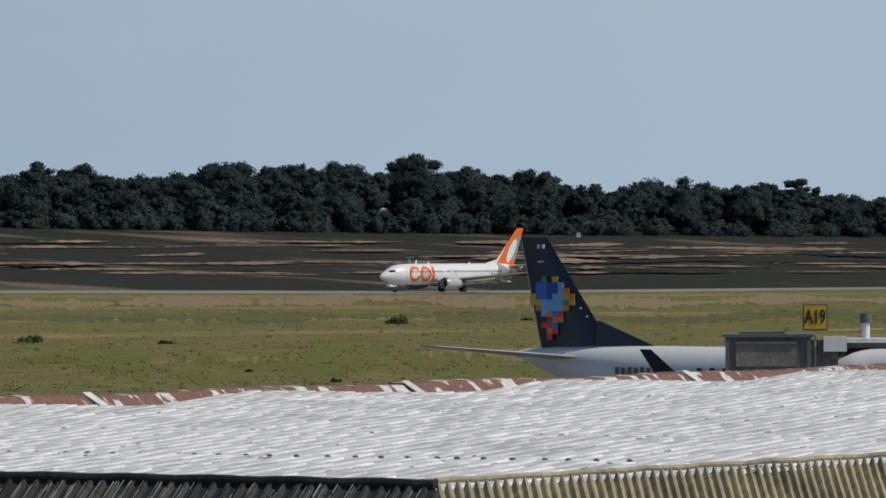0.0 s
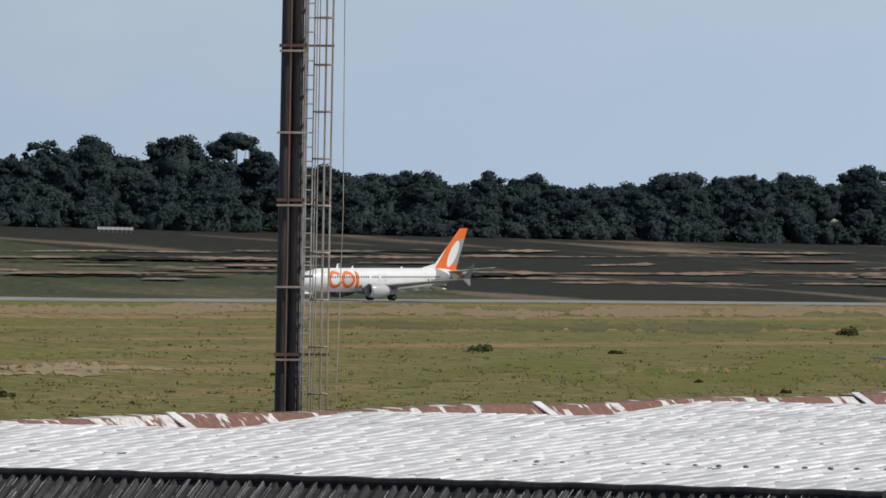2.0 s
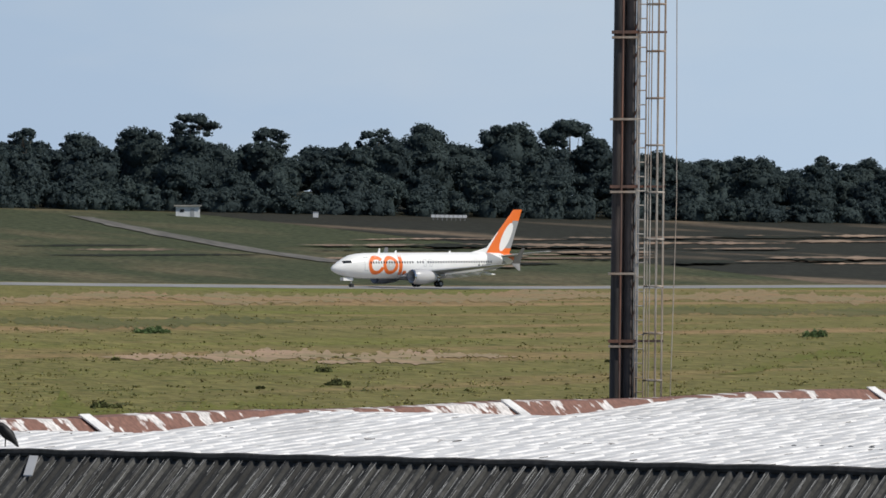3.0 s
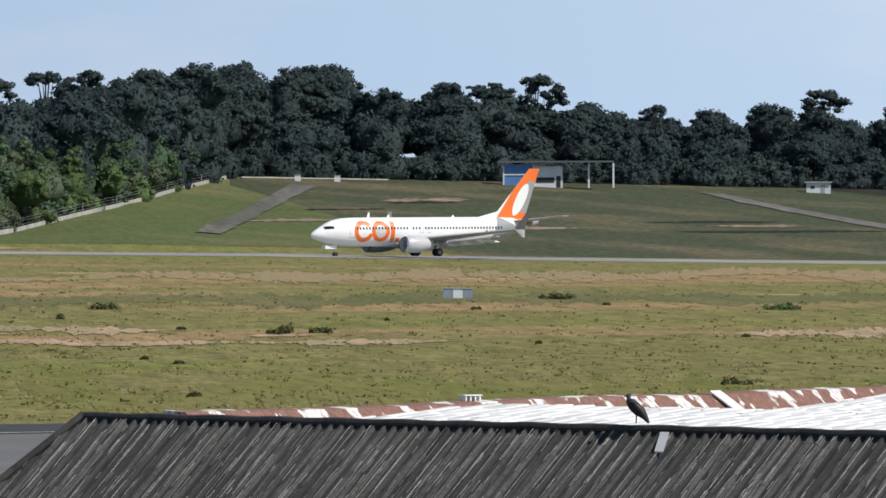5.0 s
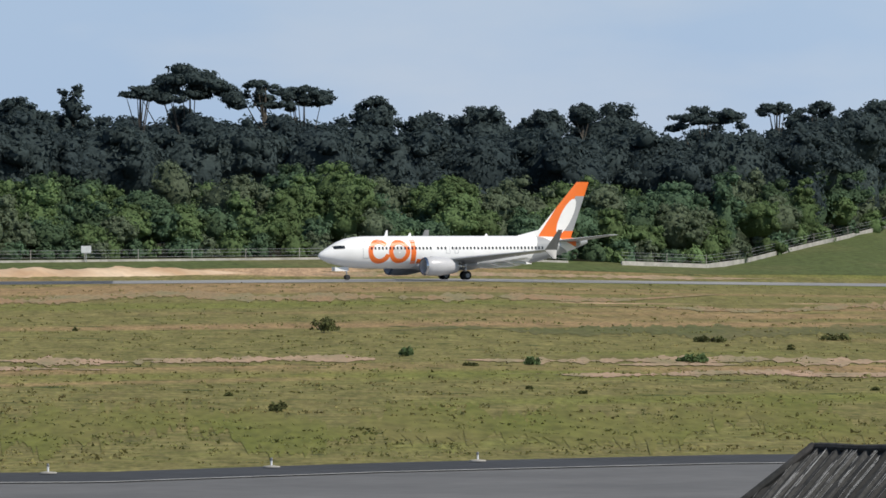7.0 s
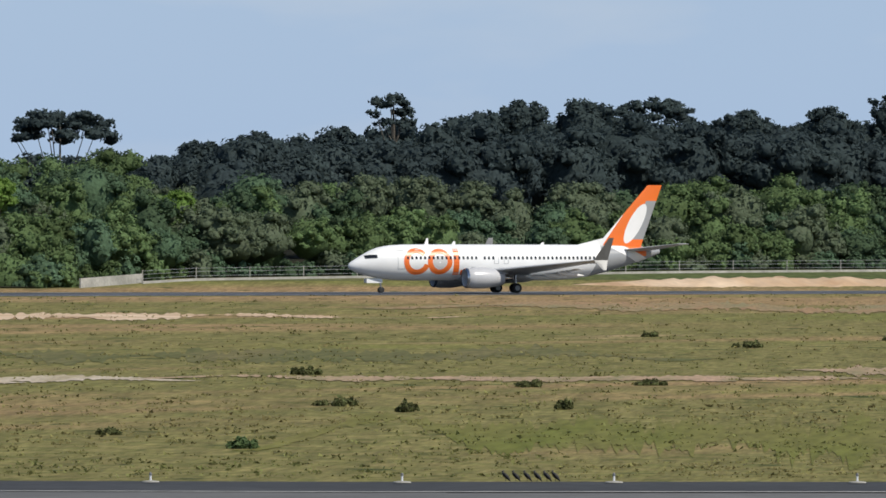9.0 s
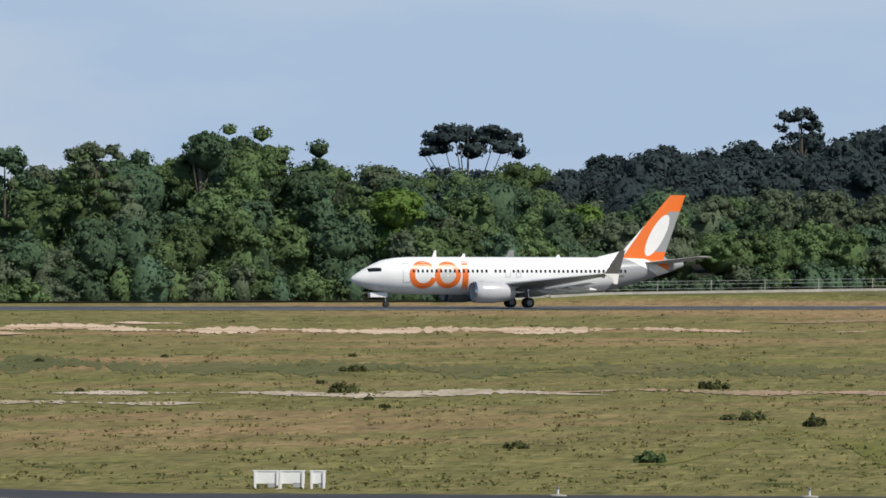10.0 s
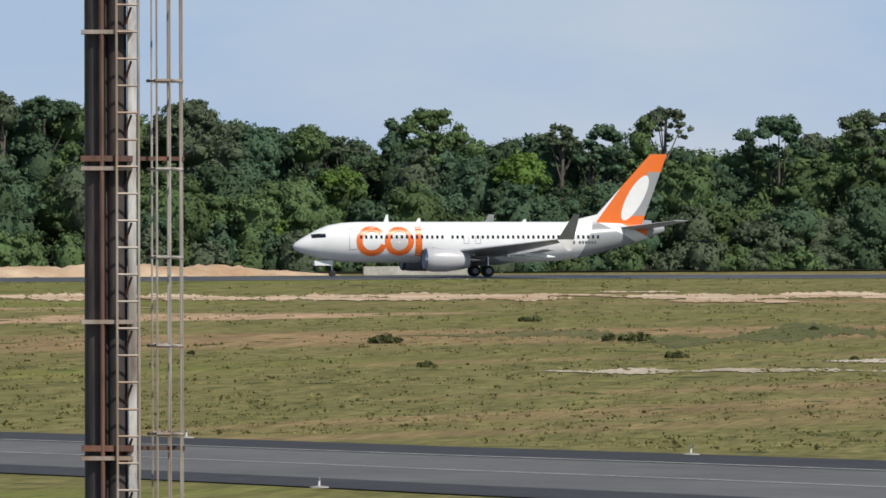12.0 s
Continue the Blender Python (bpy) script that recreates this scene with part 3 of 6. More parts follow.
def blobs(kind, h, w):
    """Clumps of a crown h high and w wide: centre, half-size, flatness."""
    out = []

    def put(r, t, z, size, flat):
        out.append(((r * math.cos(t), r * math.sin(t), z), size, flat))

    def mound(z, r, tall, n, lo, hi, size):
        """A full heart with smaller heads of foliage crowding over it."""
        put(0, 0, z, r, tall)
        for _ in range(n):
            t, k = rng.random() * math.tau, lo + (hi - lo) * rng.random()
            q = r * math.sqrt(max(0.0, 1 - k * k)) * (0.86 + 0.16 * rng.random())
            put(q, t, z + r * tall * k * (0.88 + 0.14 * rng.random()), w * size * (0.7 + 0.7 * rng.random()), 0.75)

    if kind == "umbrella":
        # flat tiers of foliage at the ends of spreading limbs
        for _ in range(46):
            r, t = w * 0.46 * math.sqrt(rng.random()), rng.random() * math.tau
            put(r, t, h - w * (0.04 + 0.16 * rng.random()) - 0.7 * r * r / w, w * (0.06 + 0.06 * rng.random()), 0.45)
    elif kind == "open":
        # a rounded crown with gaps between its clumps
        for _ in range(44):
            k, t = rng.random() ** 0.7, rng.random() * math.tau
            r = w * 0.48 * math.sqrt(rng.random()) * math.sqrt(max(0.1, 1 - (k - 0.35) ** 2 * 2))
            put(r, t, h - w * (0.06 + 0.6 * (1 - k)), w * (0.06 + 0.055 * rng.random()), 0.65)
    elif kind == "tall":
        put(0, 0, h - w * 0.65, w * 0.3, 1.4)
        put(0, 0, h * 0.35, w * 0.36, h * 0.35 / (w * 0.36))
        for i in range(20):
            k = rng.random()
            r, t = w * 0.42 * math.sqrt(rng.random()) * (1.0 - 0.45 * k), rng.random() * math.tau
            put(r, t, h - w * 0.12 - w * 1.1 * (1 - k), w * (0.09 + 0.07 * rng.random()), 0.75)
    elif kind == "bush":
        mound(h * 0.3, w * 0.4, h * 0.6 / (w * 0.4), 8, -0.1, 1.0, 0.12)
    elif kind == "dome":
        mound(h - w * 0.46, w * 0.43, 0.88, 24, -0.1, 1.0, 0.09)
        put(0, 0, h * 0.35, w * 0.42, h * 0.35 / (w * 0.42))
    else:
        mound(h * 0.6, w * 0.42, h * 0.36 / (w * 0.42), 18, -0.5, 1.0, 0.105)
    return out


def lump(fine):
    bm = bmesh.new()
    bmesh.ops.create_icosphere(bm, subdivisions=fine, radius=1.0)
    bm.verts.ensure_lookup_table()
    v, f = np.array([p.co for p in bm.verts]), np.array([[p.index for p in q.verts] for q in bm.faces])
    bm.free()
    return v, f


LUMPS = [lump(1), lump(2)]


def swell(d):
    """An uneven outline for one clump: a factor for each direction."""
    out = np.ones(len(d))
    for f, a in ((2.3, 0.11), (4.6, 0.10), (8.0, 0.08), (14.0, 0.06)):
        out += a * np.sin(d @ (rng.normal(size=3) * f) + rng.random() * 6.3)
    return out


def crown(kind, h, w, leaf, per):
    """Leaf centres, normals and sizes of one crown on the origin, and the solid hearts of its clumps."""
    cs, ns, hearts = [], [], []
    for c, r, flat in blobs(kind, h, w):
        n = max(10, int(per * r * r / (leaf * leaf)))
        d = rng.normal(size=(n, 3))
        d /= np.linalg.norm(d, axis=1)[:, None]
        d[:, 2] = np.where(d[:, 2] < -0.35, -d[:, 2], d[:, 2])
        ball = LUMPS[1 if r > 2.2 else 0][0]
        f = swell(np.concatenate([d, ball]))
        squash = np.array([1, 1, flat])
        rad = r * f[:n] * 0.82 + min(0.32 * r, 0.55) * rng.random(n)
        cs.append(np.array(c) + d * rad[:, None] * squash)
        nn = d + rng.normal(size=(n, 3)) * 0.5 + np.array([0, 0, 0.15])
        ns.append(nn / np.linalg.norm(nn, axis=1)[:, None])
        hearts.append(np.array(c) + ball * (r * 0.82 * f[n:, None]) * squash)
    cs, ns = np.concatenate(cs), np.concatenate(ns)
    return cs, ns, leaf * (0.6 + 0.8 * rng.random(len(cs))), hearts


def woods(name, places, leaf, per, mat, label):
    """A stand of trees too dense to count: places are (x, y, z, height, width, kind)."""
    C, N, S, H = [], [], [], []
    for x, y, z, h, w, kind in places:
        c, n, s, hearts = crown(kind, h, w, leaf, per)
        C.append(c + np.array([x, y, z])), N.append(n), S.append(s)
        H += [q + np.array([x, y, z]) for q in hearts]
    return leaf_mesh(name, np.concatenate(C), np.concatenate(N), np.concatenate(S), mat, label, "woods", hearts=H)


# height of the canopy between the taller trees, in steps above the eye's level
TOP_U = [-9000, -8100, -7900, -7700, -7500, -7250, -7050, -6880, -6700, -6550, -6360, -6240, -6100, -5950, -5770, -5650, -5420, -5250, -4970, -4850, -4600, -4355, -4000, -3900,
         -3780, -3560, -3270, -3100, -2950, -2780, -2600, -2400, -2200, -2080, -1780, -1600, -1330, -1110, -950, -760, -550, -330, 0, 100, 280, 490, 690, 1500]
TOP_E = [190, 196, 190, 176, 128, 146, 146, 120, 128, 166, 180, 180, 145, 148, 160, 168, 196, 208, 238, 238, 226, 203, 220, 202,
         193, 193, 190, 208, 212, 218, 190, 190, 157, 135, 136, 135, 138, 142, 108, 88, 84, 96, 93, 84, 68, 65, 46, 20]
LOW_U = [-8600, -6000, -5300, -4600, -4000, -3700, -3396, -3296, -3196, -3036, -2946, -2890]
LOW_E = [165, 135, 105, 108, 118, 95, 107, 138, 122, 134, 110, 60]


def stand(us, back, rise, es, spread, width, kinds, lo=0.8):
    out = []
    for u in us:
        fd, fz = foot(u)
        d = fd + back + rng.random() * spread
        x, y = away(u, d)
        z = ground_z(u, d) - 0.5
        top = EYE.z + (lerp(u, *es) + 7) * d / F
        h = (top - z) * (lo + (1.06 - lo) * rng.random()) * rise
        out.append((x, y, z, h, width * (0.75 + 0.5 * rng.random()), kinds[int(rng.integers(len(kinds)))]))
    return out


def steps(a, b, gap):
    return [u + gap * 0.8 * (rng.random() - 0.5) for u in np.arange(a, b, gap)]


far = stand(steps(-2960, 1500, 85), 8, 0.7, (TOP_U, TOP_E), 12, 12, ["round", "dome"], 0.75)
far += stand(steps(-3200, 1500, 72), 25, 0.97, (TOP_U, TOP_E), 20, 13, ["round", "dome", "dome"], 0.88)
far += stand(steps(-5900, -2800, 80), 210, 0.97, (TOP_U, TOP_E), 40, 15, ["round", "dome", "dome"], 0.9)
far += stand(steps(-5900, -2800, 90), 130, 0.82, (TOP_U, TOP_E), 40, 15, ["round", "dome"], 0.85)
far += stand(steps(-2960, 1500, 40), 3, 0.42, (TOP_U, TOP_E), 5, 10, ["bush"], 0.7)
far += stand(steps(-5900, 1500, 75), 80, 0.9, (TOP_U, TOP_E), 20, 18, ["round"], 0.95)
far += stand(steps(-3200, 1500, 60), 52, 0.82, (TOP_U, TOP_E), 15, 15, ["round"], 0.92)
far += stand(steps(-2720, -2380, 42), 36, 0.8, (TOP_U, TOP_E), 10, 15, ["round"], 0.92)
# dark ground sheet added under the woods so pale grass does not show
M["dark_floor"] = material("forest_floor_dark", (0.032, 0.03, 0.02), 0.95, vary=0.3, scale=0.3, second=(0.02, 0.022, 0.014), bump=0.1, spec=0.1)
sheet("forest_floor", M["dark_floor"], US, lambda u: list(foot(u)[0] + np.array([2, 30, 90, 160, 290, 420])), 0.14, "added dark ground under the woods", "forest floor")
# far stand, its leaf colour tinted for haze and cloud shade
woods("far_woods", far, 0.4, 2.8, "leaf_far", "dense far rainforest, haze and cloud shade in its colour")
near, mid, pale = [], [], []


def share(trees):
    for t in trees:
        (near, mid, pale, mid, near)[int(rng.integers(5))].append(t)


share(stand(steps(-5950, -2900, 66), 30, 1.0, (LOW_U, LOW_E), 25, 11, ["dome", "tall", "round"], 0.8))
share(stand(steps(-5950, -2920, 62), 14, 0.85, (LOW_U, LOW_E), 12, 9, ["dome", "tall"], 0.65))
share(stand(steps(-5950, -2940, 52), 6, 0.62, (LOW_U, LOW_E), 6, 7, ["round"], 0.6))
share(stand(steps(-5950, -2960, 40), 3, 0.34, (LOW_U, LOW_E), 3, 5, ["bush"], 0.5))
share(stand(steps(-9000, -5850, 85), 75, 0.95, (TOP_U, TOP_E), 20, 15, ["round"], 0.94))
share(stand(steps(-9000, -5850, 72), 45, 1.05, (TOP_U, TOP_E), 25, 12, ["dome", "dome", "tall", "open"], 0.86))
share(stand(steps(-9000, -5850, 66), 26, 0.9, (TOP_U, TOP_E), 20, 9, ["dome", "tall", "tall"], 0.7))
share(stand(steps(-9000, -5850, 62), 12, 0.68, (TOP_U, TOP_E), 10, 8, ["round", "dome"], 0.6))
share(stand(steps(-9000, -5850, 42), 5, 0.36, (TOP_U, TOP_E), 4, 6, ["bush"], 0.5))
woods("near_woods", near, 0.26, 1.9, "leaf_near", "sunlit green edge of the forest behind the runway")
woods("near_woods", mid, 0.26, 1.9, "leaf_mid", "deep green trees of the forest edge")
woods("near_woods", pale, 0.26, 1.9, "leaf_olive", "olive-green trees of the forest edge")


def tree(u, top, back, w, kind, leaf, mat, label, per=2.4):
    fd, fz = foot(u)
    d = fd + back
    x, y = away(u, d)
    z = ground_z(u, d) - 0.3
    h = EYE.z + top * d / F - z
    t = thing("tree", label, "tree", pose(x, y, z))
    g = Geo()
    lean = [rng.normal() * 0.02 * h, rng.normal() * 0.02 * h]
    fork = max(0.3, 1 - 0.9 * w / h)
    stem = [(0, 0, 0), (lean[0] * 0.4, lean[1] * 0.4, h * fork * 0.6), (lean[0], lean[1], h * fork), (lean[0], lean[1], h - 0.2 * w)]
    g.tube(stem, [h * 0.018, h * 0.014, h * 0.011, h * 0.004], 7)
    part("trunk", g, "bark", t)
    c, n, s, hearts = crown(kind, h, w, leaf, per)
    # limbs out to some of the clumps
    for q in hearts[::7]:
        p2 = Vector(q.mean(axis=0))
        p0 = Vector((lean[0], lean[1], h * fork * (0.75 + 0.25 * rng.random())))
        g = Geo()
        g.tube([p0, p0.lerp(p2, 0.5) + Vector((0, 0, -0.03 * w)), p2], [h * 0.006, h * 0.0045, h * 0.002], 5)
        part("limb", g, "bark", t)
    leaf_mesh("crown", c, n, s, mat, "", "", "", t, hearts)
    return t


# the trees that stand out on the skyline: direction, height of the top and width in steps, crown
EAST = ((686, 52, 60, "dome"), (626, 78, 70, "open"), (566, 76, 60, "dome"), (436, 86, 110, "dome"), (366, 82, 60, "round"), (161, 104, 100, "dome"), (46, 103, 70, "dome"), (-49, 126, 110, "dome"), (-184, 113, 110, "dome"),
        (-264, 115, 70, "dome"), (-384, 117, 130, "dome"), (-644, 108, 110, "dome"), (-712, 110, 60, "round"), (-852, 122, 100, "dome"), (-1162, 178, 110, "open"), (-1272, 176, 105, "dome"), (-1432, 173, 130, "dome"),
        (-1502, 162, 70, "open"), (-1692, 164, 65, "open"), (-1832, 188, 85, "open"), (-1922, 170, 90, "dome"), (-2032, 160, 60, "dome"), (-2132, 165, 60, "open"))
MIDDLE = ((-2335, 217, 85, "open"), (-2426, 206, 80, "umbrella"), (-2496, 209, 75, "dome"), (-2696, 242, 100, "dome"), (-2756, 245, 80, "dome"), (-2866, 246, 120, "dome"), (-2931, 248, 95, "dome"), (-3036, 236, 130, "dome"), (-3136, 228, 70, "open"),
          (-3206, 228, 65, "umbrella"), (-3330, 223, 110, "umbrella"), (-3496, 228, 120, "dome"), (-3551, 226, 45, "dome"), (-3616, 220, 80, "dome"), (-3731, 226, 105, "dome"), (-3836, 208, 60, "dome"), (-3915, 238, 80, "dome"))
WEST = ((-4050, 263, 115, "umbrella"), (-4119, 268, 60, "open"), (-4239, 298, 175, "umbrella"), (-4330, 258, 60, "umbrella"), (-4448, 262, 60, "tall"), (-4544, 240, 90, "dome"), (-4700, 236, 90, "dome"), (-4853, 256, 120, "umbrella"), (-4971, 254, 110, "dome"), (-5089, 249, 90, "dome"),
        (-5160, 232, 80, "dome"), (-5324, 258, 75, "open"), (-5419, 208, 70, "dome"), (-5560, 195, 80, "dome"), (-5901, 236, 150, "umbrella"), (-5660, 178, 90, "dome"))
EDGE_TREES = ((-6301, 234, 95, "tall"), (-6370, 218, 60, "dome"), (-6563, 196, 90, "open"), (-6600, 180, 60, "tall"), (-6733, 186, 105, "open"), (-6923, 200, 60, "open"), (-6970, 190, 55, "tall"), (-7053, 168, 95, "open"), (-7113, 170, 50, "open"),
              (-7340, 196, 110, "open"), (-7403, 186, 55, "tall"), (-7500, 150, 70, "umbrella"), (-7560, 170, 60, "dome"), (-7640, 172, 80, "dome"), (-7773, 215, 110, "dome"), (-7973, 206, 60, "dome"), (-8023, 219, 85, "umbrella"), (-8103, 226, 60, "dome"))
SAY = {"dome": "tall haze-tinted rainforest tree with a domed crown", "round": "tall haze-tinted rainforest tree with a rounded crown", "open": "tall haze-tinted rainforest tree with an open, gappy crown",
       "umbrella": "tall haze-tinted emergent tree with a flat spreading crown", "tall": "tall slender haze-tinted rainforest tree"}
# skyline trees in the same haze-tinted leaf colour
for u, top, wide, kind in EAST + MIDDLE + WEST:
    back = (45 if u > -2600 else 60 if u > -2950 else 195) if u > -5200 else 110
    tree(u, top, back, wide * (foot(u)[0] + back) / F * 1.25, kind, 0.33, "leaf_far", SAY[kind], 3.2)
for i, (u, top, wide, kind) in enumerate(EDGE_TREES):
    tree(u, top, 42, wide * (foot(u)[0] + 42) / F * 1.5, kind, 0.24, ("leaf_near", "leaf_mid", "leaf_olive")[i % 3], ("tall leafy tree rising over the forest edge", "deep green tree rising over the forest edge", "olive-green tree with a loose crown at the forest edge")[i % 3], 3.0)
for u, top, back, w, kind in ((-6030, 118, 6, 7, "dome"), (-6850, -20, 2, 3.5, "round"), (-6400, 50, 5, 5, "tall"), (-7500, 98, 12, 6, "dome"), (-7180, 120, 14, 7, "dome"), (-7690, 60, 8, 4.5, "tall"), (-7620, 10, 4, 5, "dome"), (-7960, 130, 20, 6, "dome"), (-5700, 90, 8, 5, "dome")):
    tree(u, top, back + 16, w, kind, 0.24, "leaf_lime", "bright lime-green tree at the forest edge", 3.0)


# ---- hangar roof in front ----
Z0 = 7.5
RD, WD, PD = Vector((0.962, 0.273, 0)), Vector((0.24, -0.971, 0)), Vector((-0.967, -0.254, 0))
NW, SW = Vector((73.4, 122.8, Z0)), Vector((82.6, 85.7, Z0))
DEPTH = (SW - NW).length


def roof_white_z(s):
    k = (s - 18.6) / 14.7
    return 7.06 + 0.36 * (1 - abs(2 * (k % 1) - 1))


hangar = thing("hangar", "old low hangar with a white, rusty and mossy sheet roof", "hangar")


def roof_sheet(g, s0, s1, w0, w1):
    """One lapped sheet: ribbed along its length, its front edge turned down, never quite in line."""
    dz, t1, t2 = rng.normal() * 0.006, rng.normal() * 0.01, rng.normal() * 0.01
    vs = []
    ws = [w0 - 0.06] + [w0 + q * (w1 - w0) for q in (0.06, 0.4, 0.44, 0.52, 0.57, 0.92)] + [w1 + 0.05]
    up = [0.0, 0.04, 0.045, 0.0, 0.0, 0.04, 0.05, -0.03]
    for s in (s0 - 0.05, s1 + 0.05):
        for k, (w, h) in enumerate(zip(ws, up)):
            p = NW + RD * s + WD * w
            q = (s - s0) / (s1 - s0) - 0.5
            vs.append((p.x, p.y, roof_white_z(s) + h + dz + t1 * q + t2 * (k / 7 - 0.5) + (0.03 if q > 0 else 0)))
    n = len(ws)
    g.add(vs, [(k, k + 1, n + k + 1, n + k) for k in range(n - 1)] + [tuple(range(n, 2 * n))])


rest, joints, count, ROW = Geo(), Geo(), 0, 1.05
for r in range(int(DEPTH / ROW) + 1):
    shift = rng.random() * 2
    cells = np.arange(-2 + shift, 134, 1.25)
    for c in cells:
        a, b = max(0.0, c), c + 1.25
        if b < 0.5 or r * ROW > DEPTH - 0.3:
            continue
        pick = count < 290 and 6 <= r < 22 and 6 < c < 26
        g = Geo() if pick else rest
        roof_sheet(g, a, b, r * ROW, min(DEPTH, r * ROW + ROW))
        # dark strips paint the shadow gaps and dirt along the laps
        for k in (1, 0.8, 0.6, 0.4, 0.2):
            if rng.random() < 0.85:
                s0 = a + rng.random() * 1.0
                s1 = s0 + 0.1 + 0.22 * rng.random()
                w = min(DEPTH, r * ROW + ROW * k) + 0.065
                p, q = NW + RD * s0 + WD * w, NW + RD * s1 + WD * w
                zp, zq, hh = roof_white_z(s0) + 0.03, roof_white_z(s1) + 0.03, 0.01 + 0.016 * rng.random()
                joints.add([(p.x, p.y, zp), (q.x, q.y, zq), (q.x, q.y, zq + hh), (p.x, p.y, zp + hh)], [(0, 1, 2, 3)])
        if pick:
            count += 1
            part("roof_sheet", g, "roof_white", hangar, "", 0)
part("roof_sheet_rest", rest, "roof_white", hangar, "whitewashed ribbed roof sheets", 0, "stuff")
part("lap_joint", joints, "joint", hangar, "dark strips for shadow gaps and dirt at the laps", 0, "stuff")
# two rows of dark fixing bolts across the white sheets
for (u0, d0), (u1, d1), lo, hi, gap in (((-704, 161.7), (-224, 158.2), -0.2, 2.6, 1.0 / 12), ((-764, 142.4), (-19, 136.7), 0.0, 1.5, 1.0 / 16)):
    p, q = Vector((*away(u0, d0), 0)), Vector((*away(u1, d1), 0))
    for k in np.arange(lo, hi, gap):
        r = p.lerp(q, float(k)) + (q - p) * 0.006 * rng.normal()
        g = Geo()
        z = roof_white_z((r - NW).dot(RD)) + 0.03
        g.tube([(r.x, r.y, z), (r.x, r.y, z + 0.06), (r.x, r.y, z + 0.075)], [0.055, 0.055, 0.02], 6)
        part("fixing_bolt", g, "darkgrey", hangar, "", 0)
g = Geo()
g.add([NW + Vector((0, 0, -0.75)), SW + Vector((0, 0, -0.75)), SW + RD * 134 + Vector((0, 0, -0.75)), NW + RD * 134 + Vector((0, 0, -0.75))], [(0, 1, 2, 3)])
part("roof_deck", g, "shed", hangar, "", 0)

# flashing of separate rusty lengths along the far edge
edges = [2.6, 18.6, 33.3, 48.0, 62.7, 77.4, 92.1, 106.8, 121.5, 135]
for a, b in zip(edges[:-1], edges[1:]):
    g = Geo()
    n = 14
    rings = []
    for k in range(n + 1):
        s = a + 0.05 + (b - a - 0.1) * k / n
        sag = 0.03 * math.sin(k / n * math.pi * 2.3 + a)
        base = NW + RD * s
        far_out = Vector((0.273 * -1, 0.962, 0))
        rings.append([base + far_out * 0.5 + Vector((0, 0, 0.0 + sag - 0.3)), base + far_out * 0.45 + Vector((0, 0, 0.02 + sag)), base - far_out * 0.1 + Vector((0, 0, 0.0 + sag)),
                      base - far_out * 0.75 + Vector((0, 0, -0.44 + sag)), base - far_out * 0.72 + Vector((0, 0, -0.47 + sag)), base + far_out * 0.3 + Vector((0, 0, -0.35 + sag))])
    g.loft(rings)
    part("flashing", g, "rust_cap", hangar, "rusted flashing with flaking white paint", 30)
    # a pale joint cover, lying loose over each gap
    if b < 130:
        g = Geo()
        m = Matrix.Translation(NW + RD * b + Vector((0.12, -0.45, -0.17))) @ Matrix.Rotation(math.atan2(0.273, 0.962), 4, "Z") @ Matrix.Rotation(radians(30), 4, "X")
        g.box((0.0, 0, 0), (0.34, 0.95, 0.03), m)
        g.box((0.15, -0.1, -0.02), (0.05, 1.0, 0.05), m)
        part("joint_cover", g, "roof_white", hangar, "pale loose joint cover", 0)
        g = Geo()
        g.box((0.05, -0.5, -0.1), (0.36, 0.12, 0.12), m)
        part("gap", g, "black", hangar, "dark open joint", 0)

SLOPE = 0.8


def dark_slope(i, j):
    h = 6.5 * j
    a = -0.474 * h
    b = DEPTH + 0.83 * h
    w = a + (b - a) * i
    p = NW + WD * w + PD * h
    p.z = Z0 - 0.05 - SLOPE * h + 0.015 * noise.noise((w * 0.7, h * 0.7, 4))
    return p


g = Geo()
g.grid(dark_slope, 120, 9)
part("dark_slope", g, "roof_dark_streaked", hangar, "blackened mossy sheet slope", 0)


def slope_point(w, h, up=0.0):
    p = NW + WD * w + PD * h
    p.z = Z0 - 0.05 - SLOPE * h + up
    return p


ribs, streaks, count = Geo(), Geo(), 0
for w in np.arange(-3.0, DEPTH + 5.3, 0.26):
    w += rng.normal() * 0.01
    h0 = max(0.0, -w / 0.474) if w < 0 else max(0.0, (w - DEPTH) / 0.83)
    if h0 > 6.2:
        continue
    g = Geo()
    rings = []
    for h in (h0, h0 + (6.5 - h0) * 0.3, h0 + (6.5 - h0) * 0.6, 6.5):
        j = 0.008 * rng.normal()
        rings.append([slope_point(w - 0.07, h), slope_point(w - 0.03 + j, h, 0.07), slope_point(w + 0.03 + j, h, 0.07), slope_point(w + 0.07, h)])
    g.loft(rings, closed=False)
    part("roof_rib", g, "roof_rib_single", hangar, "", 0)
    # thin pale strips: flaked marks and painted highlights of the rib edges
    for _ in range(int(rng.integers(12, 26))):
        h = h0 + 0.05 + rng.random() ** 1.3 * 3.2
        ln, dw = 0.15 + 0.9 * rng.random() ** 2, rng.normal() * 0.045
        a0 = 0.004 + 0.007 * rng.random()
        q = [slope_point(w + dw - a0, h, 0.082), slope_point(w + dw + a0, h + 0.03, 0.082), slope_point(w + dw + a0 * 0.6, h + ln, 0.082), slope_point(w + dw - a0 * 0.6, h + ln, 0.082)]
        streaks.add(q, [(0, 1, 2, 3)])
part("weathering", streaks, "streak", hangar, "pale flaking streaks and painted rib highlights", 0, "stuff")


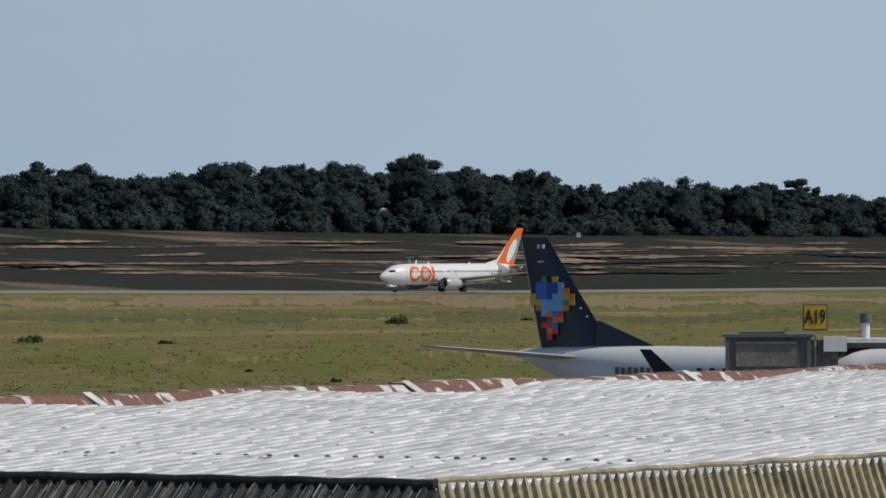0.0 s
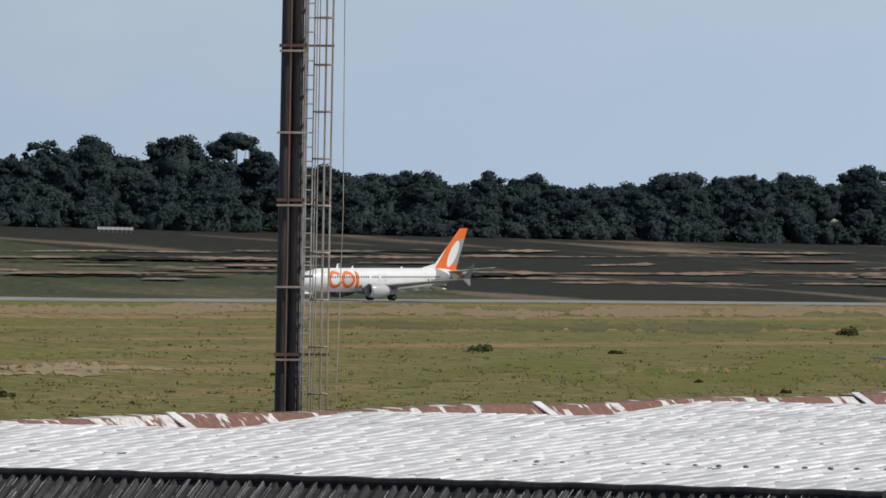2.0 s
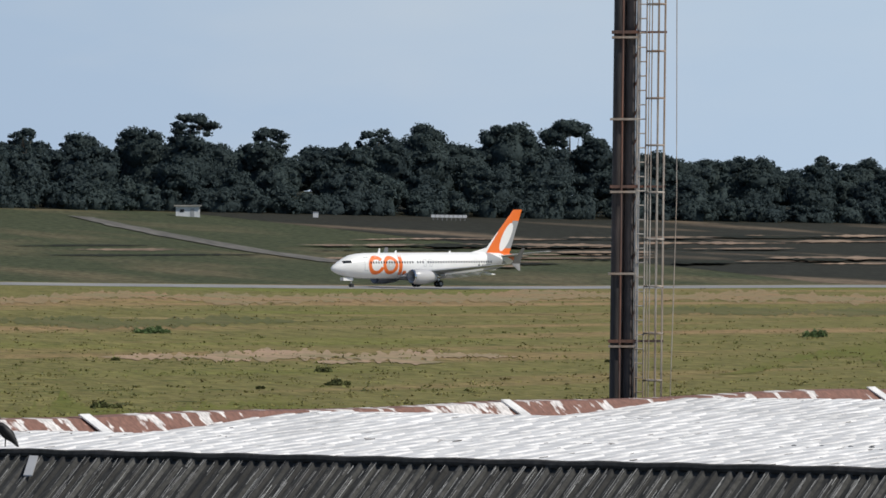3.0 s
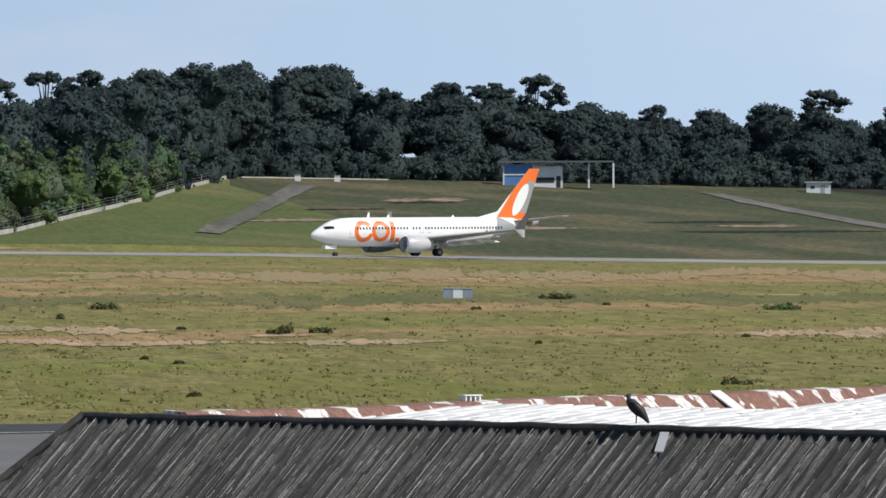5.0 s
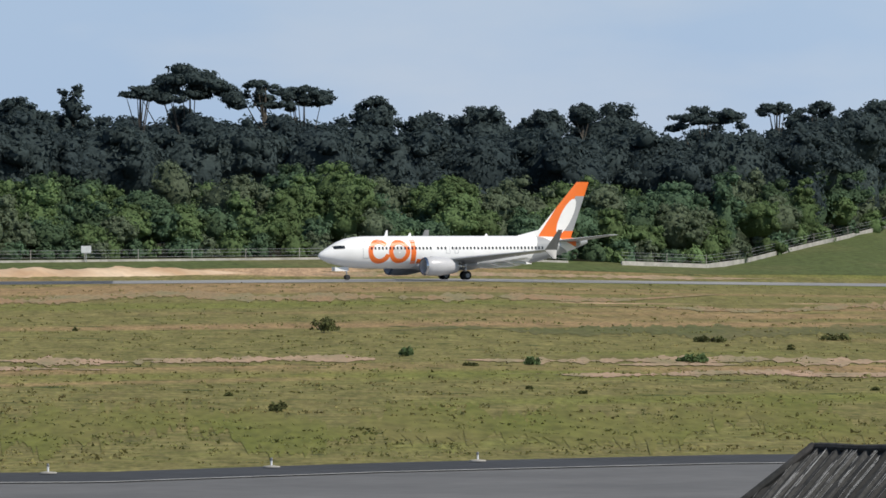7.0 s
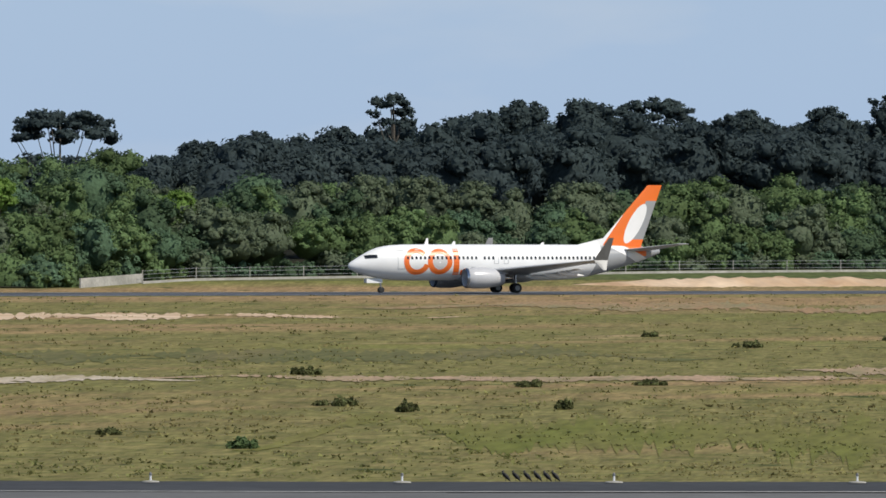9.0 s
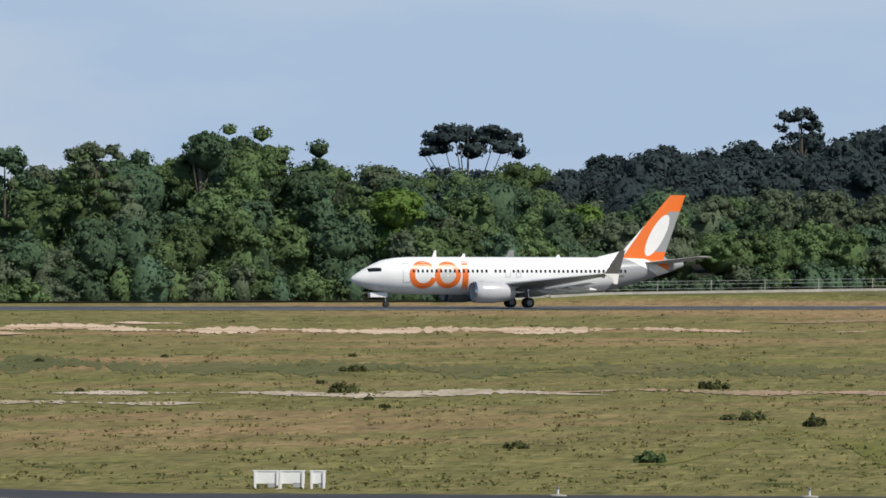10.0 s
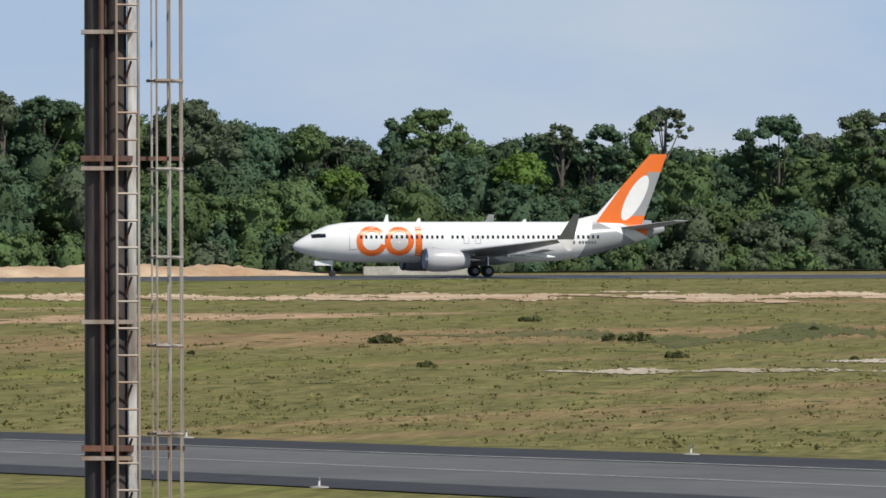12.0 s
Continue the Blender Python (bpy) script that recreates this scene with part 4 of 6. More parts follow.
def ochre_slope(i, j):
    h, s = 6.5 * j, 60 * i
    p = SW + PD * h + WD * (0.83 * h) + RD * s
    rib = 0.085 * math.sin(s / 0.3 * math.tau) - 0.03
    p.z = Z0 + 0.0 - SLOPE * h + rib
    return p


g = Geo()
g.grid(ochre_slope, 60 * 24, 5)
part("ochre_slope", g, "roof_yellow", hangar, "weathered ochre corrugated slope", 0)
g = Geo()
g.tube([SW + RD * s + Vector((0, 0, 0.04 + 0.012 * math.sin(s * 3))) for s in np.linspace(0, 60, 90)], 0.045, 8)
part("ridge_cap", g, "roof_yellow", hangar, "pale ridge capping")
g = Geo()
g.tube([NW + WD * w + Vector((0, 0, 0.0 + 0.01 * math.sin(w * 4.1))) for w in np.linspace(-0.1, DEPTH, 120)], 0.075, 8)
part("ridge_cap", g, "roof_dark", hangar, "blackened ridge capping")
g = Geo()
g.tube([NW + PD * h + WD * (-0.474 * h) + Vector((0, 0, 0.03 - SLOPE * h)) for h in np.linspace(0, 6.5, 12)], 0.08, 8)
part("hip_cap", g, "roof_dark", hangar, "blackened hip capping")
# end slope and walls
g = Geo()
h = 6.5
e1 = NW + PD * h + WD * (-0.474 * h) - Vector((0, 0, SLOPE * h))
e2 = NW + RD * 12 + Vector((-0.273, 0.962, 0)) * 5 - Vector((0, 0, 5.2))
g.add([NW - Vector((0, 0, 0.06)), e1, e2, NW + RD * 12 - Vector((0, 0, 0.06))], [(0, 1, 2, 3)])
part("end_slope", g, "roof_dark", hangar, "", 0)
g = Geo()
c = [e1, NW + PD * h + WD * (DEPTH + 0.83 * h), SW + PD * h + WD * 0.83 * h + RD * 60, NW + RD * 135 - Vector((0, 0, 0.6)), e2]
for a, b in zip(c, c[1:] + c[:1]):
    za, zb = (2.3 if a is not c[3] else 6.8), (2.3 if b is not c[3] else 6.8)
    g.add([(a.x, a.y, 0), (b.x, b.y, 0), (b.x, b.y, zb), (a.x, a.y, za)], [(0, 1, 2, 3)])
part("wall", g, "concrete", hangar, "plain rendered hangar walls", 0)
# small pale patch on the dark slope and a white vent on the far edge
g = Geo()
g.loft([[slope_point(14.3 + 0.1 * k - 0.1, 0.12 + 0.2 * k, 0.09), slope_point(14.3 + 0.1 * k + 0.1, 0.12 + 0.2 * k, 0.09), slope_point(14.3 + 0.1 * k + 0.1, 0.12 + 0.2 * k, 0.11), slope_point(14.3 + 0.1 * k - 0.1, 0.12 + 0.2 * k, 0.11)] for k in range(3)])
part("patch", g, "tailgrey", hangar, "small pale repair patch", 0)
g = Geo()
p = NW + RD * 11.3 + Vector((-0.3, 1, 0)) * 0.4
for k in range(4):
    g.box((p.x + 0.11 * k, p.y, Z0 + 0.06), (0.03, 0.2, 0.12))
g.box((p.x + 0.16, p.y, Z0 + 0.13), (0.42, 0.24, 0.02))
part("vent", g, "white", hangar, "small white roof vent", 0)


# ---- floodlight masts ----
def mast(m, lean, lad=0.0):
    t = thing("lighting_mast", "tall rusty twin-tube lighting mast with caged ladder", "mast", m, "apron lighting masts")
    top = 27.0
    for name, x, r0, r1, mat in (("tube", -0.27, 0.165, 0.12, "steel"), ("tube", -0.02, 0.135, 0.115, "steel")):
        g = Geo()
        g.tube([(x + lean * z, 0.05 * (x < 0), z) for z in np.linspace(0, top, 10)], list(np.linspace(r0, r1, 10)), 14)
        part(name, g, mat, t, "dark rusted steel tube")
    g = Geo()
    g.tube([(-0.2 + lean * z, -0.17, z) for z in (0, top)], 0.028, 8)
    part("conduit", g, "rusty", t, "red-brown rusted conduit")
    # pale peeling column beside the second tube
    g = Geo()
    g.loft([[Vector((0.165 + lean * z + a, b, z)) for a, b in ((-0.055, -0.04), (0.055, -0.04), (0.055, 0.04), (-0.055, 0.04))] for z in (0.3, top - 0.3)])
    part("cable_tray", g, "plaster_worn", t, "pale peeling column beside the tubes", 0)
    for z in np.arange(1.6, top, 3.55):
        g = Geo()
        g.box((-0.14 + lean * z, 0, z), (0.64, 0.38, 0.07))
        g.box((0.5 + lean * z, 0, z), (0.62, 0.05, 0.05))
        part("collar", g, "rusty", t, "rusty clamp collar", 0)
        for dz in (-0.12, 1.55):
            g = Geo()
            g.loft([[Vector((-0.14 + lean * z + 0.315 * c, 0.2 * e, z + dz + k)) for c, e in ((-1, -1), (1, -1), (1, 1), (-1, 1))] for k in (-0.025, 0.025)])
            part("clamp", g, "galv", t, "pale worn clamp band", 0)
    for x in (0.15 - lad, 0.35 - lad * 0.6):
        g = Geo()
        g.tube([(x + lean * z, -0.12 - lad * 0.6, z) for z in (0.4, top)], 0.018, 6)
        part("ladder_rail", g, "galv", t)
    for k, z in enumerate(np.arange(0.6, top, 0.33)):
        g = Geo()
        g.tube([(0.15 - lad + lean * z, -0.12 - lad * 0.6, z), (0.36 - lad * 0.6 + lean * z, -0.12 - lad * 0.6, z)], 0.015, 5)
        part("rung", g, "galv", t)
        if k % 2 == 0:
            g = Geo()
            g.tube([(0.06 + lean * z, 0.0, z), (0.16 + lean * (z + 0.3), -0.12, z + 0.3)], 0.016, 5)
            part("bracket", g, "rusty", t)
    pts = [(0.36, -0.12), (0.47, -0.32), (0.63, -0.36), (0.76, -0.21), (0.78, 0.0), (0.76, 0.21), (0.61, 0.34), (0.41, 0.28)]
    for z in np.arange(2.4, top, 1.08):
        g = Geo()
        g.tube([(x + lean * z, y, z) for x, y in pts], 0.024, 5)
        part("hoop", g, "galv", t, "pale ladder-cage hoop")
    for x, y in pts[1:]:
        g = Geo()
        g.tube([(x + lean * z, y, z) for z in (2.4, top)], 0.014, 5)
        part("cage_bar", g, "galv", t)
    g = Geo()
    g.box((0.1, 0, 0.15), (1.3, 1.0, 0.4))
    part("footing", g, "concrete", t, "concrete footing", 0)
    g = Geo()
    g.box((lean * top, 0, top + 0.3), (3.0, 0.5, 0.6))
    part("lamp_head", g, "grey", t, "floodlight head frame", 0)
    return t


def facing(u, d, z=0.0):
    x, y = away(u, d)
    return pose(x, y, z, 0, 0, -(44 + math.degrees(u / F)))


first = mast(facing(-1070, 178), 0.014)
g = Geo()
g.tube([(1.3, -0.3, 27), (1.24, -0.3, 12), (1.05, -0.3, 6.5), (0.82, -0.3, 3)], 0.011, 5)
cable = part("cable", g, "galv", first, "thin hanging steel cable")
second = mast(facing(-7888, 95), -0.003, 0.17)


# ---- aircraft ----
def ring(x, zc, ry, rz, n=40):
    return [Vector((x, ry * math.sin(k * math.tau / n), zc + rz * math.cos(k * math.tau / n))) for k in range(n)]


def blade(root, tip, n=10, thick=0.11):
    """A wing-like body between two sections: each (leading x, y, z, chord)."""
    rings = []
    for i in range(5):
        k = i / 4
        x, y, z, c = (a + (b - a) * k for a, b in zip(root, tip))
        prof = []
        for j in range(n * 2):
            a = j / (n * 2) * math.tau
            cx = 0.5 - 0.5 * math.cos(a)
            th = thick * c * (1 if math.sin(a) > 0 else -0.7) * math.sqrt(max(0, math.sin(cx * math.pi) ** 1.0)) * (1 - 0.55 * cx) * 0.6
            prof.append(Vector((x + c * cx, y, z + th)))
        rings.append(prof)
    return Geo().loft(rings)


def upright(root, tip, n=10, thick=0.1):
    """A fin between two sections: each (leading x, z, chord)."""
    rings = []
    for i in range(7):
        k = i / 6
        x, z, c = (a + (b - a) * k for a, b in zip(root, tip))
        prof = []
        for j in range(n * 2):
            a = j / (n * 2) * math.tau
            cx = 0.5 - 0.5 * math.cos(a)
            th = thick * c * (1 if math.sin(a) > 0 else -1) * math.sqrt(max(0, math.sin(cx * math.pi))) * (1 - 0.5 * cx) * 0.5
            prof.append(Vector((x + c * cx, th, z)))
        rings.append(prof)
    return Geo().loft(rings)


def two_tone(name, layers, base, rough=0.32):
    """Paint divided by shapes in the thing's own space: layers of (colour, [(a, b, c, d)...], ellipse) where a x + b z + c > 0."""
    m = bpy.data.materials.new(name)
    m.use_nodes = True
    n, l = m.node_tree.nodes, m.node_tree.links
    bs = n["Principled BSDF"]
    bs.inputs["Roughness"].default_value = rough
    tc, sep = n.new("ShaderNodeTexCoord"), n.new("ShaderNodeSeparateXYZ")
    l.new(tc.outputs["Object"], sep.inputs[0])

    def op(kind, a, b=None, c=None):
        q = n.new("ShaderNodeMath")
        q.operation = kind
        for i, s in enumerate((a, b, c)):
            if s is None:
                continue
            if isinstance(s, (int, float)):
                q.inputs[i].default_value = s
            else:
                l.new(s, q.inputs[i])
        return q.outputs[0]

    X, Z = sep.outputs["X"], sep.outputs["Z"]
    col = None
    for colour, planes, ell in layers:
        fac = None
        for a, b, c in planes:
            v = op("GREATER_THAN", op("ADD", op("MULTIPLY_ADD", X, a, c), op("MULTIPLY", Z, b)), 0.0)
            fac = v if fac is None else op("MULTIPLY", fac, v)
        if ell:
            cx, cz, sx, sz, shear = ell
            dz = op("SUBTRACT", Z, cz)
            dx = op("SUBTRACT", op("SUBTRACT", X, cx), op("MULTIPLY", dz, shear))
            e = op("ADD", op("POWER", op("ABSOLUTE", op("DIVIDE", dx, sx)), 2.0), op("POWER", op("ABSOLUTE", op("DIVIDE", dz, sz)), 2.0))
            v = op("LESS_THAN", e, 1.0)
            fac = v if fac is None else op("MULTIPLY", fac, v)
        mix = n.new("ShaderNodeMix")
        mix.data_type = "RGBA"
        l.new(fac, mix.inputs["Factor"])
        if col is None:
            mix.inputs["A"].default_value = (*base, 1)
        else:
            l.new(col, mix.inputs["A"])
        mix.inputs["B"].default_value = (*colour, 1)
        col = mix.outputs["Result"]
    tex = n.new("ShaderNodeTexNoise")
    tex.inputs["Scale"].default_value, tex.inputs["Detail"].default_value = 0.7, 6
    l.new(tc.outputs["Object"], tex.inputs["Vector"])
    hsv, mr = n.new("ShaderNodeHueSaturation"), n.new("ShaderNodeMapRange")
    mr.inputs["To Min"].default_value, mr.inputs["To Max"].default_value = 0.9, 1.08
    l.new(tex.outputs["Fac"], mr.inputs["Value"]), l.new(mr.outputs[0], hsv.inputs["Value"]), l.new(col, hsv.inputs["Color"])
    l.new(hsv.outputs[0], bs.inputs["Base Color"])
    return m


WHITE, GREY, ORANGE, TAILGREY = (0.8, 0.8, 0.79), (0.34, 0.35, 0.36), (0.8, 0.17, 0.025), (0.3, 0.31, 0.32)
M["jet_body"] = two_tone("jet_body_paint", [(TAILGREY, [(1.0, -0.45, -28.3)], None), (WHITE, [(1, 2.0, -42.2), (-1, -2.0, 44.4), (1, 0, -29.5)], None), (ORANGE, [(1, 2.0, -44.4), (-1, 0.0, 36.4), (0, 1, -4.2)], None)], WHITE)
M["jet_fin"] = two_tone("jet_fin_paint", [(ORANGE, [(1, -0.75, -27.1)], None), (TAILGREY, [(1, -0.45, -31.9), (0, -1, 10.5)], None), (ORANGE, [(1, 0.3, -35.6), (0, -1, 6.1)], None), (WHITE, [], (35.25, 7.9, 0.92, 2.25, 0.5))], WHITE)

JET = [(0, 3.02, 0.04, 0.04), (0.25, 3.04, 0.36, 0.36), (0.8, 3.08, 0.72, 0.68), (1.6, 3.16, 1.06, 1.06), (2.6, 3.3, 1.36, 1.45), (3.6, 3.4, 1.58, 1.74), (5, 3.44, 1.78, 1.94), (6.5, 3.45, 1.87, 2.02), (9, 3.45, 1.88, 2.04),
       (16, 3.45, 1.88, 2.04), (24, 3.45, 1.88, 2.04), (27, 3.52, 1.84, 1.97), (29.5, 3.68, 1.7, 1.8), (32, 3.95, 1.42, 1.48), (34, 4.2, 1.12, 1.15), (36, 4.46, 0.76, 0.8), (37.6, 4.66, 0.42, 0.46), (38.3, 4.74, 0.22, 0.26)]


def skin(x, z, out=0.012, side=-1):
    """The place on the body's side at x and height z."""
    xs = [s[0] for s in JET]
    zc, ry, rz = (lerp(x, xs, [s[k] for s in JET]) for k in (1, 2, 3))
    k = max(-0.999, min(0.999, (z - zc) / rz))
    return Vector((x, side * (ry * math.sqrt(1 - k * k) + out), z))


jet = thing("airliner", "white and orange twin-engine airliner rolling along the runway", "aircraft")
g = Geo()
g.loft([ring(*s) for s in JET])
body = part("fuselage", g, "jet_body", jet, "white fuselage with grey tail section", 60)


def decal(name, quads, mat, label=""):
    g = Geo()
    for fn, nu, nv in quads:
        g.grid(lambda i, j: skin(*fn(i, j)), nu, nv)
    return part(name, g, mat, body, label, 0)


def arc(cx, cz, r0, r1, a0, a1, sx=1.0):
    return (lambda i, j: (cx + sx * (r0 + (r1 - r0) * j) * math.cos(a0 + (a1 - a0) * i), cz + (r0 + (r1 - r0) * j) * math.sin(a0 + (a1 - a0) * i)), 36, 2)


def slab(x0, x1, z0, z1):
    return (lambda i, j: (x0 + (x1 - x0) * i, z0 + (z1 - z0) * j), 6, 8)


decal("emblem_ring", [arc(7.7, 3.55, 0.9, 1.5, 0.7, 6.0, 1.06)], "orange", "orange broken ring emblem")
decal("emblem_disc", [arc(10.5, 3.55, 0.86, 1.45, 0, math.tau, 1.04)], "orange", "orange ring emblem")
decal("emblem_shade", [arc(10.5, 3.45, 0.1, 0.84, 0, math.tau, 1.0)], "emblem_grey", "pale grey disc inside the ring")
decal("emblem_bar", [slab(12.15, 12.85, 2.05, 5.0), slab(13.05, 13.7, 2.05, 2.6)], "orange", "plain orange bar and block")
for x in [6.6 + 0.52 * k for k in range(48)]:
    if 15.2 < x < 15.6 or 17.3 < x < 17.9:
        continue
    g = Geo()
    a = [skin(x + dx, 3.98 + dz, 0.02) for dx, dz in ((-0.12, -0.17), (0.12, -0.17), (0.12, 0.17), (-0.12, 0.17))]
    b = [p + Vector((0, 0.03, 0)) for p in a]
    g.loft([a, b])
    part("window", g, "glass", body)
for x, w, z0, z1 in ((5.4, 0.8, 2.7, 4.75), (33.1, 0.75, 3.6, 5.0), (17.1, 0.5, 3.3, 4.4), (18.3, 0.5, 3.3, 4.4)):
    g = Geo()
    for a, b, c, d in ((x, x + 0.05, z0, z1), (x + w, x + w + 0.05, z0, z1), (x, x + w, z0, z0 + 0.05), (x, x + w, z1, z1 + 0.05)):
        g.grid(lambda i, j: skin(a + (b - a) * i, c + (d - c) * j, 0.014), 2, 6)
    part("door", g, "grey", body, "outlined cabin door", 0)
g = Geo()
for side in (-1, 1):
    g.grid(lambda i, j: skin(1.75 + 1.35 * i, 3.85 + 0.08 * i + (0.42 - 0.1 * abs(i - 0.5)) * j, 0.015, side), 6, 3)
g.grid(lambda i, j: Vector((1.72 + 0.35 * j, -0.75 + 1.5 * i, 3.93 + 0.36 * j)), 6, 2)
part("windscreen", g, "glass", body, "dark cockpit windows", 0)
for k in range(6):
    g = Geo()
    g.grid(lambda i, j: skin(29.0 + 0.33 * k + 0.22 * i, 3.3 + 0.26 * j, 0.015), 1, 1)
    part("marking", g, "darkgrey", body, "small dark registration bar", 0)
g = Geo()
g.grid(lambda i, j: skin(28.2 + 0.4 * i, 3.26 + 0.34 * j, 0.015), 1, 1)
part("marking", g, "darkgrey", body, "small dark flag", 0)
for x, h in ((9.3, 0.75), (12.6, 0.4), (23.5, 0.3)):
    g = Geo()
    g.loft([[Vector((x + a, b, 5.45)) for a, b in ((0, 0.04), (0.5, 0.03), (0.5, -0.03), (0, -0.04))], [Vector((x + 0.25 + a, b, 5.45 + h)) for a, b in ((0, 0.02), (0.22, 0.02), (0.22, -0.02), (0, -0.02))]])
    part("antenna", g, "white", body, "white blade antenna", 0)
part("fin", upright((30.2, 5.0, 5.7), (36.85, 12.3, 1.75)), "jet_fin", jet, "orange and grey tail fin with a white leaf shape", 60)
g = Geo()
g.loft([[Vector((27.4, 0.05, 5.3)), Vector((27.4, -0.05, 5.3)), Vector((27.4, -0.05, 5.1)), Vector((27.4, 0.05, 5.1))], [Vector((31.6, 0.1, 6.3)), Vector((31.6, -0.1, 6.3)), Vector((31.6, -0.2, 4.9)), Vector((31.6, 0.2, 4.9))]])
part("dorsal_fin", g, "white", jet)
for s in (-1, 1):
    part("wing", blade((13.6, 1.5 * s, 2.2, 8.2), (22.9, 16.9 * s, 3.75, 1.7)), "grey", jet, "grey swept wing")
    part("flap", blade((20.7, 2.2 * s, 1.75, 2.0), (22.9, 11.5 * s, 2.75, 1.3), thick=0.08), "white", jet, "pale lowered flap")
    part("tailplane", blade((33.3, 0.6 * s, 4.85, 3.9), (37.4, 7.2 * s, 5.6, 1.5)), "grey", jet, "grey tailplane")
    g = Geo()
    for z1, y1, x1, c1 in ((2.5, 0.75, 1.5, 0.6), (-1.1, 0.55, 0.9, 0.4)):
        a = [Vector((22.9 + q * 1.7, 16.9 * s, 3.75 + w)) for q, w in ((0, 0), (0.5, 0.05), (1, 0), (0.5, -0.05))]
        b = [Vector((22.9 + x1 + q * c1, (16.9 + y1) * s, 3.75 + z1)) for q in (0, 0.5, 1, 0.5)]
        b = [p + Vector((0, 0.03 * (k % 2 * 2 - 1), 0)) for k, p in enumerate(b)]
        g.loft([a, b])
    part("winglet", g, "darkgrey", jet, "grey split winglet", 20)
    for k in range(3):
        y = (5.9 + 2.7 * k) * s
        x0 = 19.2 + 0.85 * k
        g = Geo()
        g.loft([[Vector((x0 + a, y + r * 0.8 * math.sin(t), 1.95 + 0.18 * k - 0.1 * i + r * math.cos(t))) for t in np.linspace(0, math.tau, 10)[:-1]] for i, (a, r) in enumerate(((0, 0.03), (0.7, 0.24), (1.8, 0.26), (3.2, 0.05)))])
        part("flap_fairing", g, "white", jet, "pale flap-track fairing")
    eng = Geo()
    pts = [(12.3, 1.0), (12.45, 1.13), (13.2, 1.24), (14.6, 1.24), (16.2, 1.0), (16.9, 0.82)]
    eng.loft([[Vector((x, 4.85 * s + r * math.sin(t), 1.72 + r * math.cos(t) * 0.96)) for t in np.linspace(0, math.tau, 33)[:-1]] for x, r in pts], caps=False)
    eng.loft([[Vector((x, 4.85 * s + r * math.sin(t), 1.72 + r * math.cos(t) * 0.96)) for t in np.linspace(0, math.tau, 33)[:-1]] for x, r in ((12.3, 1.0), (12.5, 0.9), (13.4, 0.88))], caps=False)
    nac = part("engine", eng, "nacelle", jet, "pale grey engine nacelle")
    g = Geo()
    g.loft([[Vector((x, 4.85 * s + r * math.sin(t), 1.72 + r * math.cos(t))) for t in np.linspace(0, math.tau, 25)[:-1]] for x, r in ((12.9, 0.02), (13.3, 0.3), (13.35, 0.88), (13.5, 0.88))])
    part("fan", g, "black", nac, "dark engine fan")
    g = Geo()
    g.loft([[Vector((x, 4.85 * s + r * math.sin(t), 1.72 + r * math.cos(t))) for t in np.linspace(0, math.tau, 25)[:-1]] for x, r in ((12.22, 1.02), (12.3, 1.1), (12.5, 1.16), (12.52, 1.1), (12.3, 0.98))], caps=False)
    part("intake_lip", g, "chrome", nac, "bright metal intake lip")
    g = Geo()
    g.loft([[Vector((x, 4.85 * s + r * math.sin(t), 1.72 + r * math.cos(t))) for t in np.linspace(0, math.tau, 25)[:-1]] for x, r in ((16.2, 0.62), (17.2, 0.5), (18.2, 0.08))])
    part("exhaust_cone", g, "chrome", nac, "metal exhaust cone")
    g = Geo()
    g.loft([[Vector((x, 4.85 * s + y, z)) for y, z in ((-0.15, z0), (0.15, z0), (0.15, z1), (-0.15, z1))] for x, z0, z1 in ((13.2, 2.8, 2.95), (15.5, 2.5, 2.75), (17.5, 2.1, 2.5))])
    part("pylon", g, "grey", nac, "", 20)
    leg = Geo()
    leg.tube([(19.3, 2.86 * s, 0.6), (19.3, 2.7 * s, 2.0)], [0.13, 0.16], 10)
    leg.tube([(19.3, 2.86 * s, 0.9), (19.3, 1.4 * s, 1.7)], 0.07, 8)
    gear = part("main_gear", leg, "chrome", jet, "main landing gear leg")
    for dy in (-0.43, 0.43):
        w = Geo()
        w.loft([[Vector((19.3 + r * math.sin(t), 2.86 * s + dy + y, 0.56 + r * math.cos(t))) for t in np.linspace(0, math.tau, 25)[:-1]] for y, r in ((-0.2, 0.3), (-0.18, 0.5), (-0.1, 0.56), (0.1, 0.56), (0.18, 0.5), (0.2, 0.3))])
        part("tyre", w, "black", gear, "black tyre")
        w = Geo()
        w.loft([[Vector((19.3 + r * math.sin(t), 2.86 * s + dy + y, 0.56 + r * math.cos(t))) for t in np.linspace(0, math.tau, 17)[:-1]] for y, r in ((-0.215, 0.22), (-0.21, 0.29), (0.21, 0.29), (0.215, 0.22))])
        part("rim", w, "grey", gear, "grey wheel rim")
g = Geo()
g.loft([[Vector((x, ry * math.sin(t), z + rz * math.cos(t))) for t in np.linspace(0, math.tau, 25)[:-1]] for x, ry, z, rz in ((12.3, 0.3, 1.7, 0.2), (14, 1.9, 1.9, 0.75), (18, 2.1, 1.85, 0.85), (21.5, 1.7, 1.9, 0.7), (23.5, 0.3, 1.8, 0.2))])
part("belly_fairing", g, "grey", jet, "grey belly fairing", 60)
leg = Geo()
leg.tube([(4.05, 0, 0.4), (3.9, 0, 1.8)], [0.08, 0.1], 10)
leg.tube([(4.05, 0, 0.9), (3.2, 0, 1.7)], 0.05, 6)
gear = part("nose_gear", leg, "chrome", jet, "nose landing gear leg")
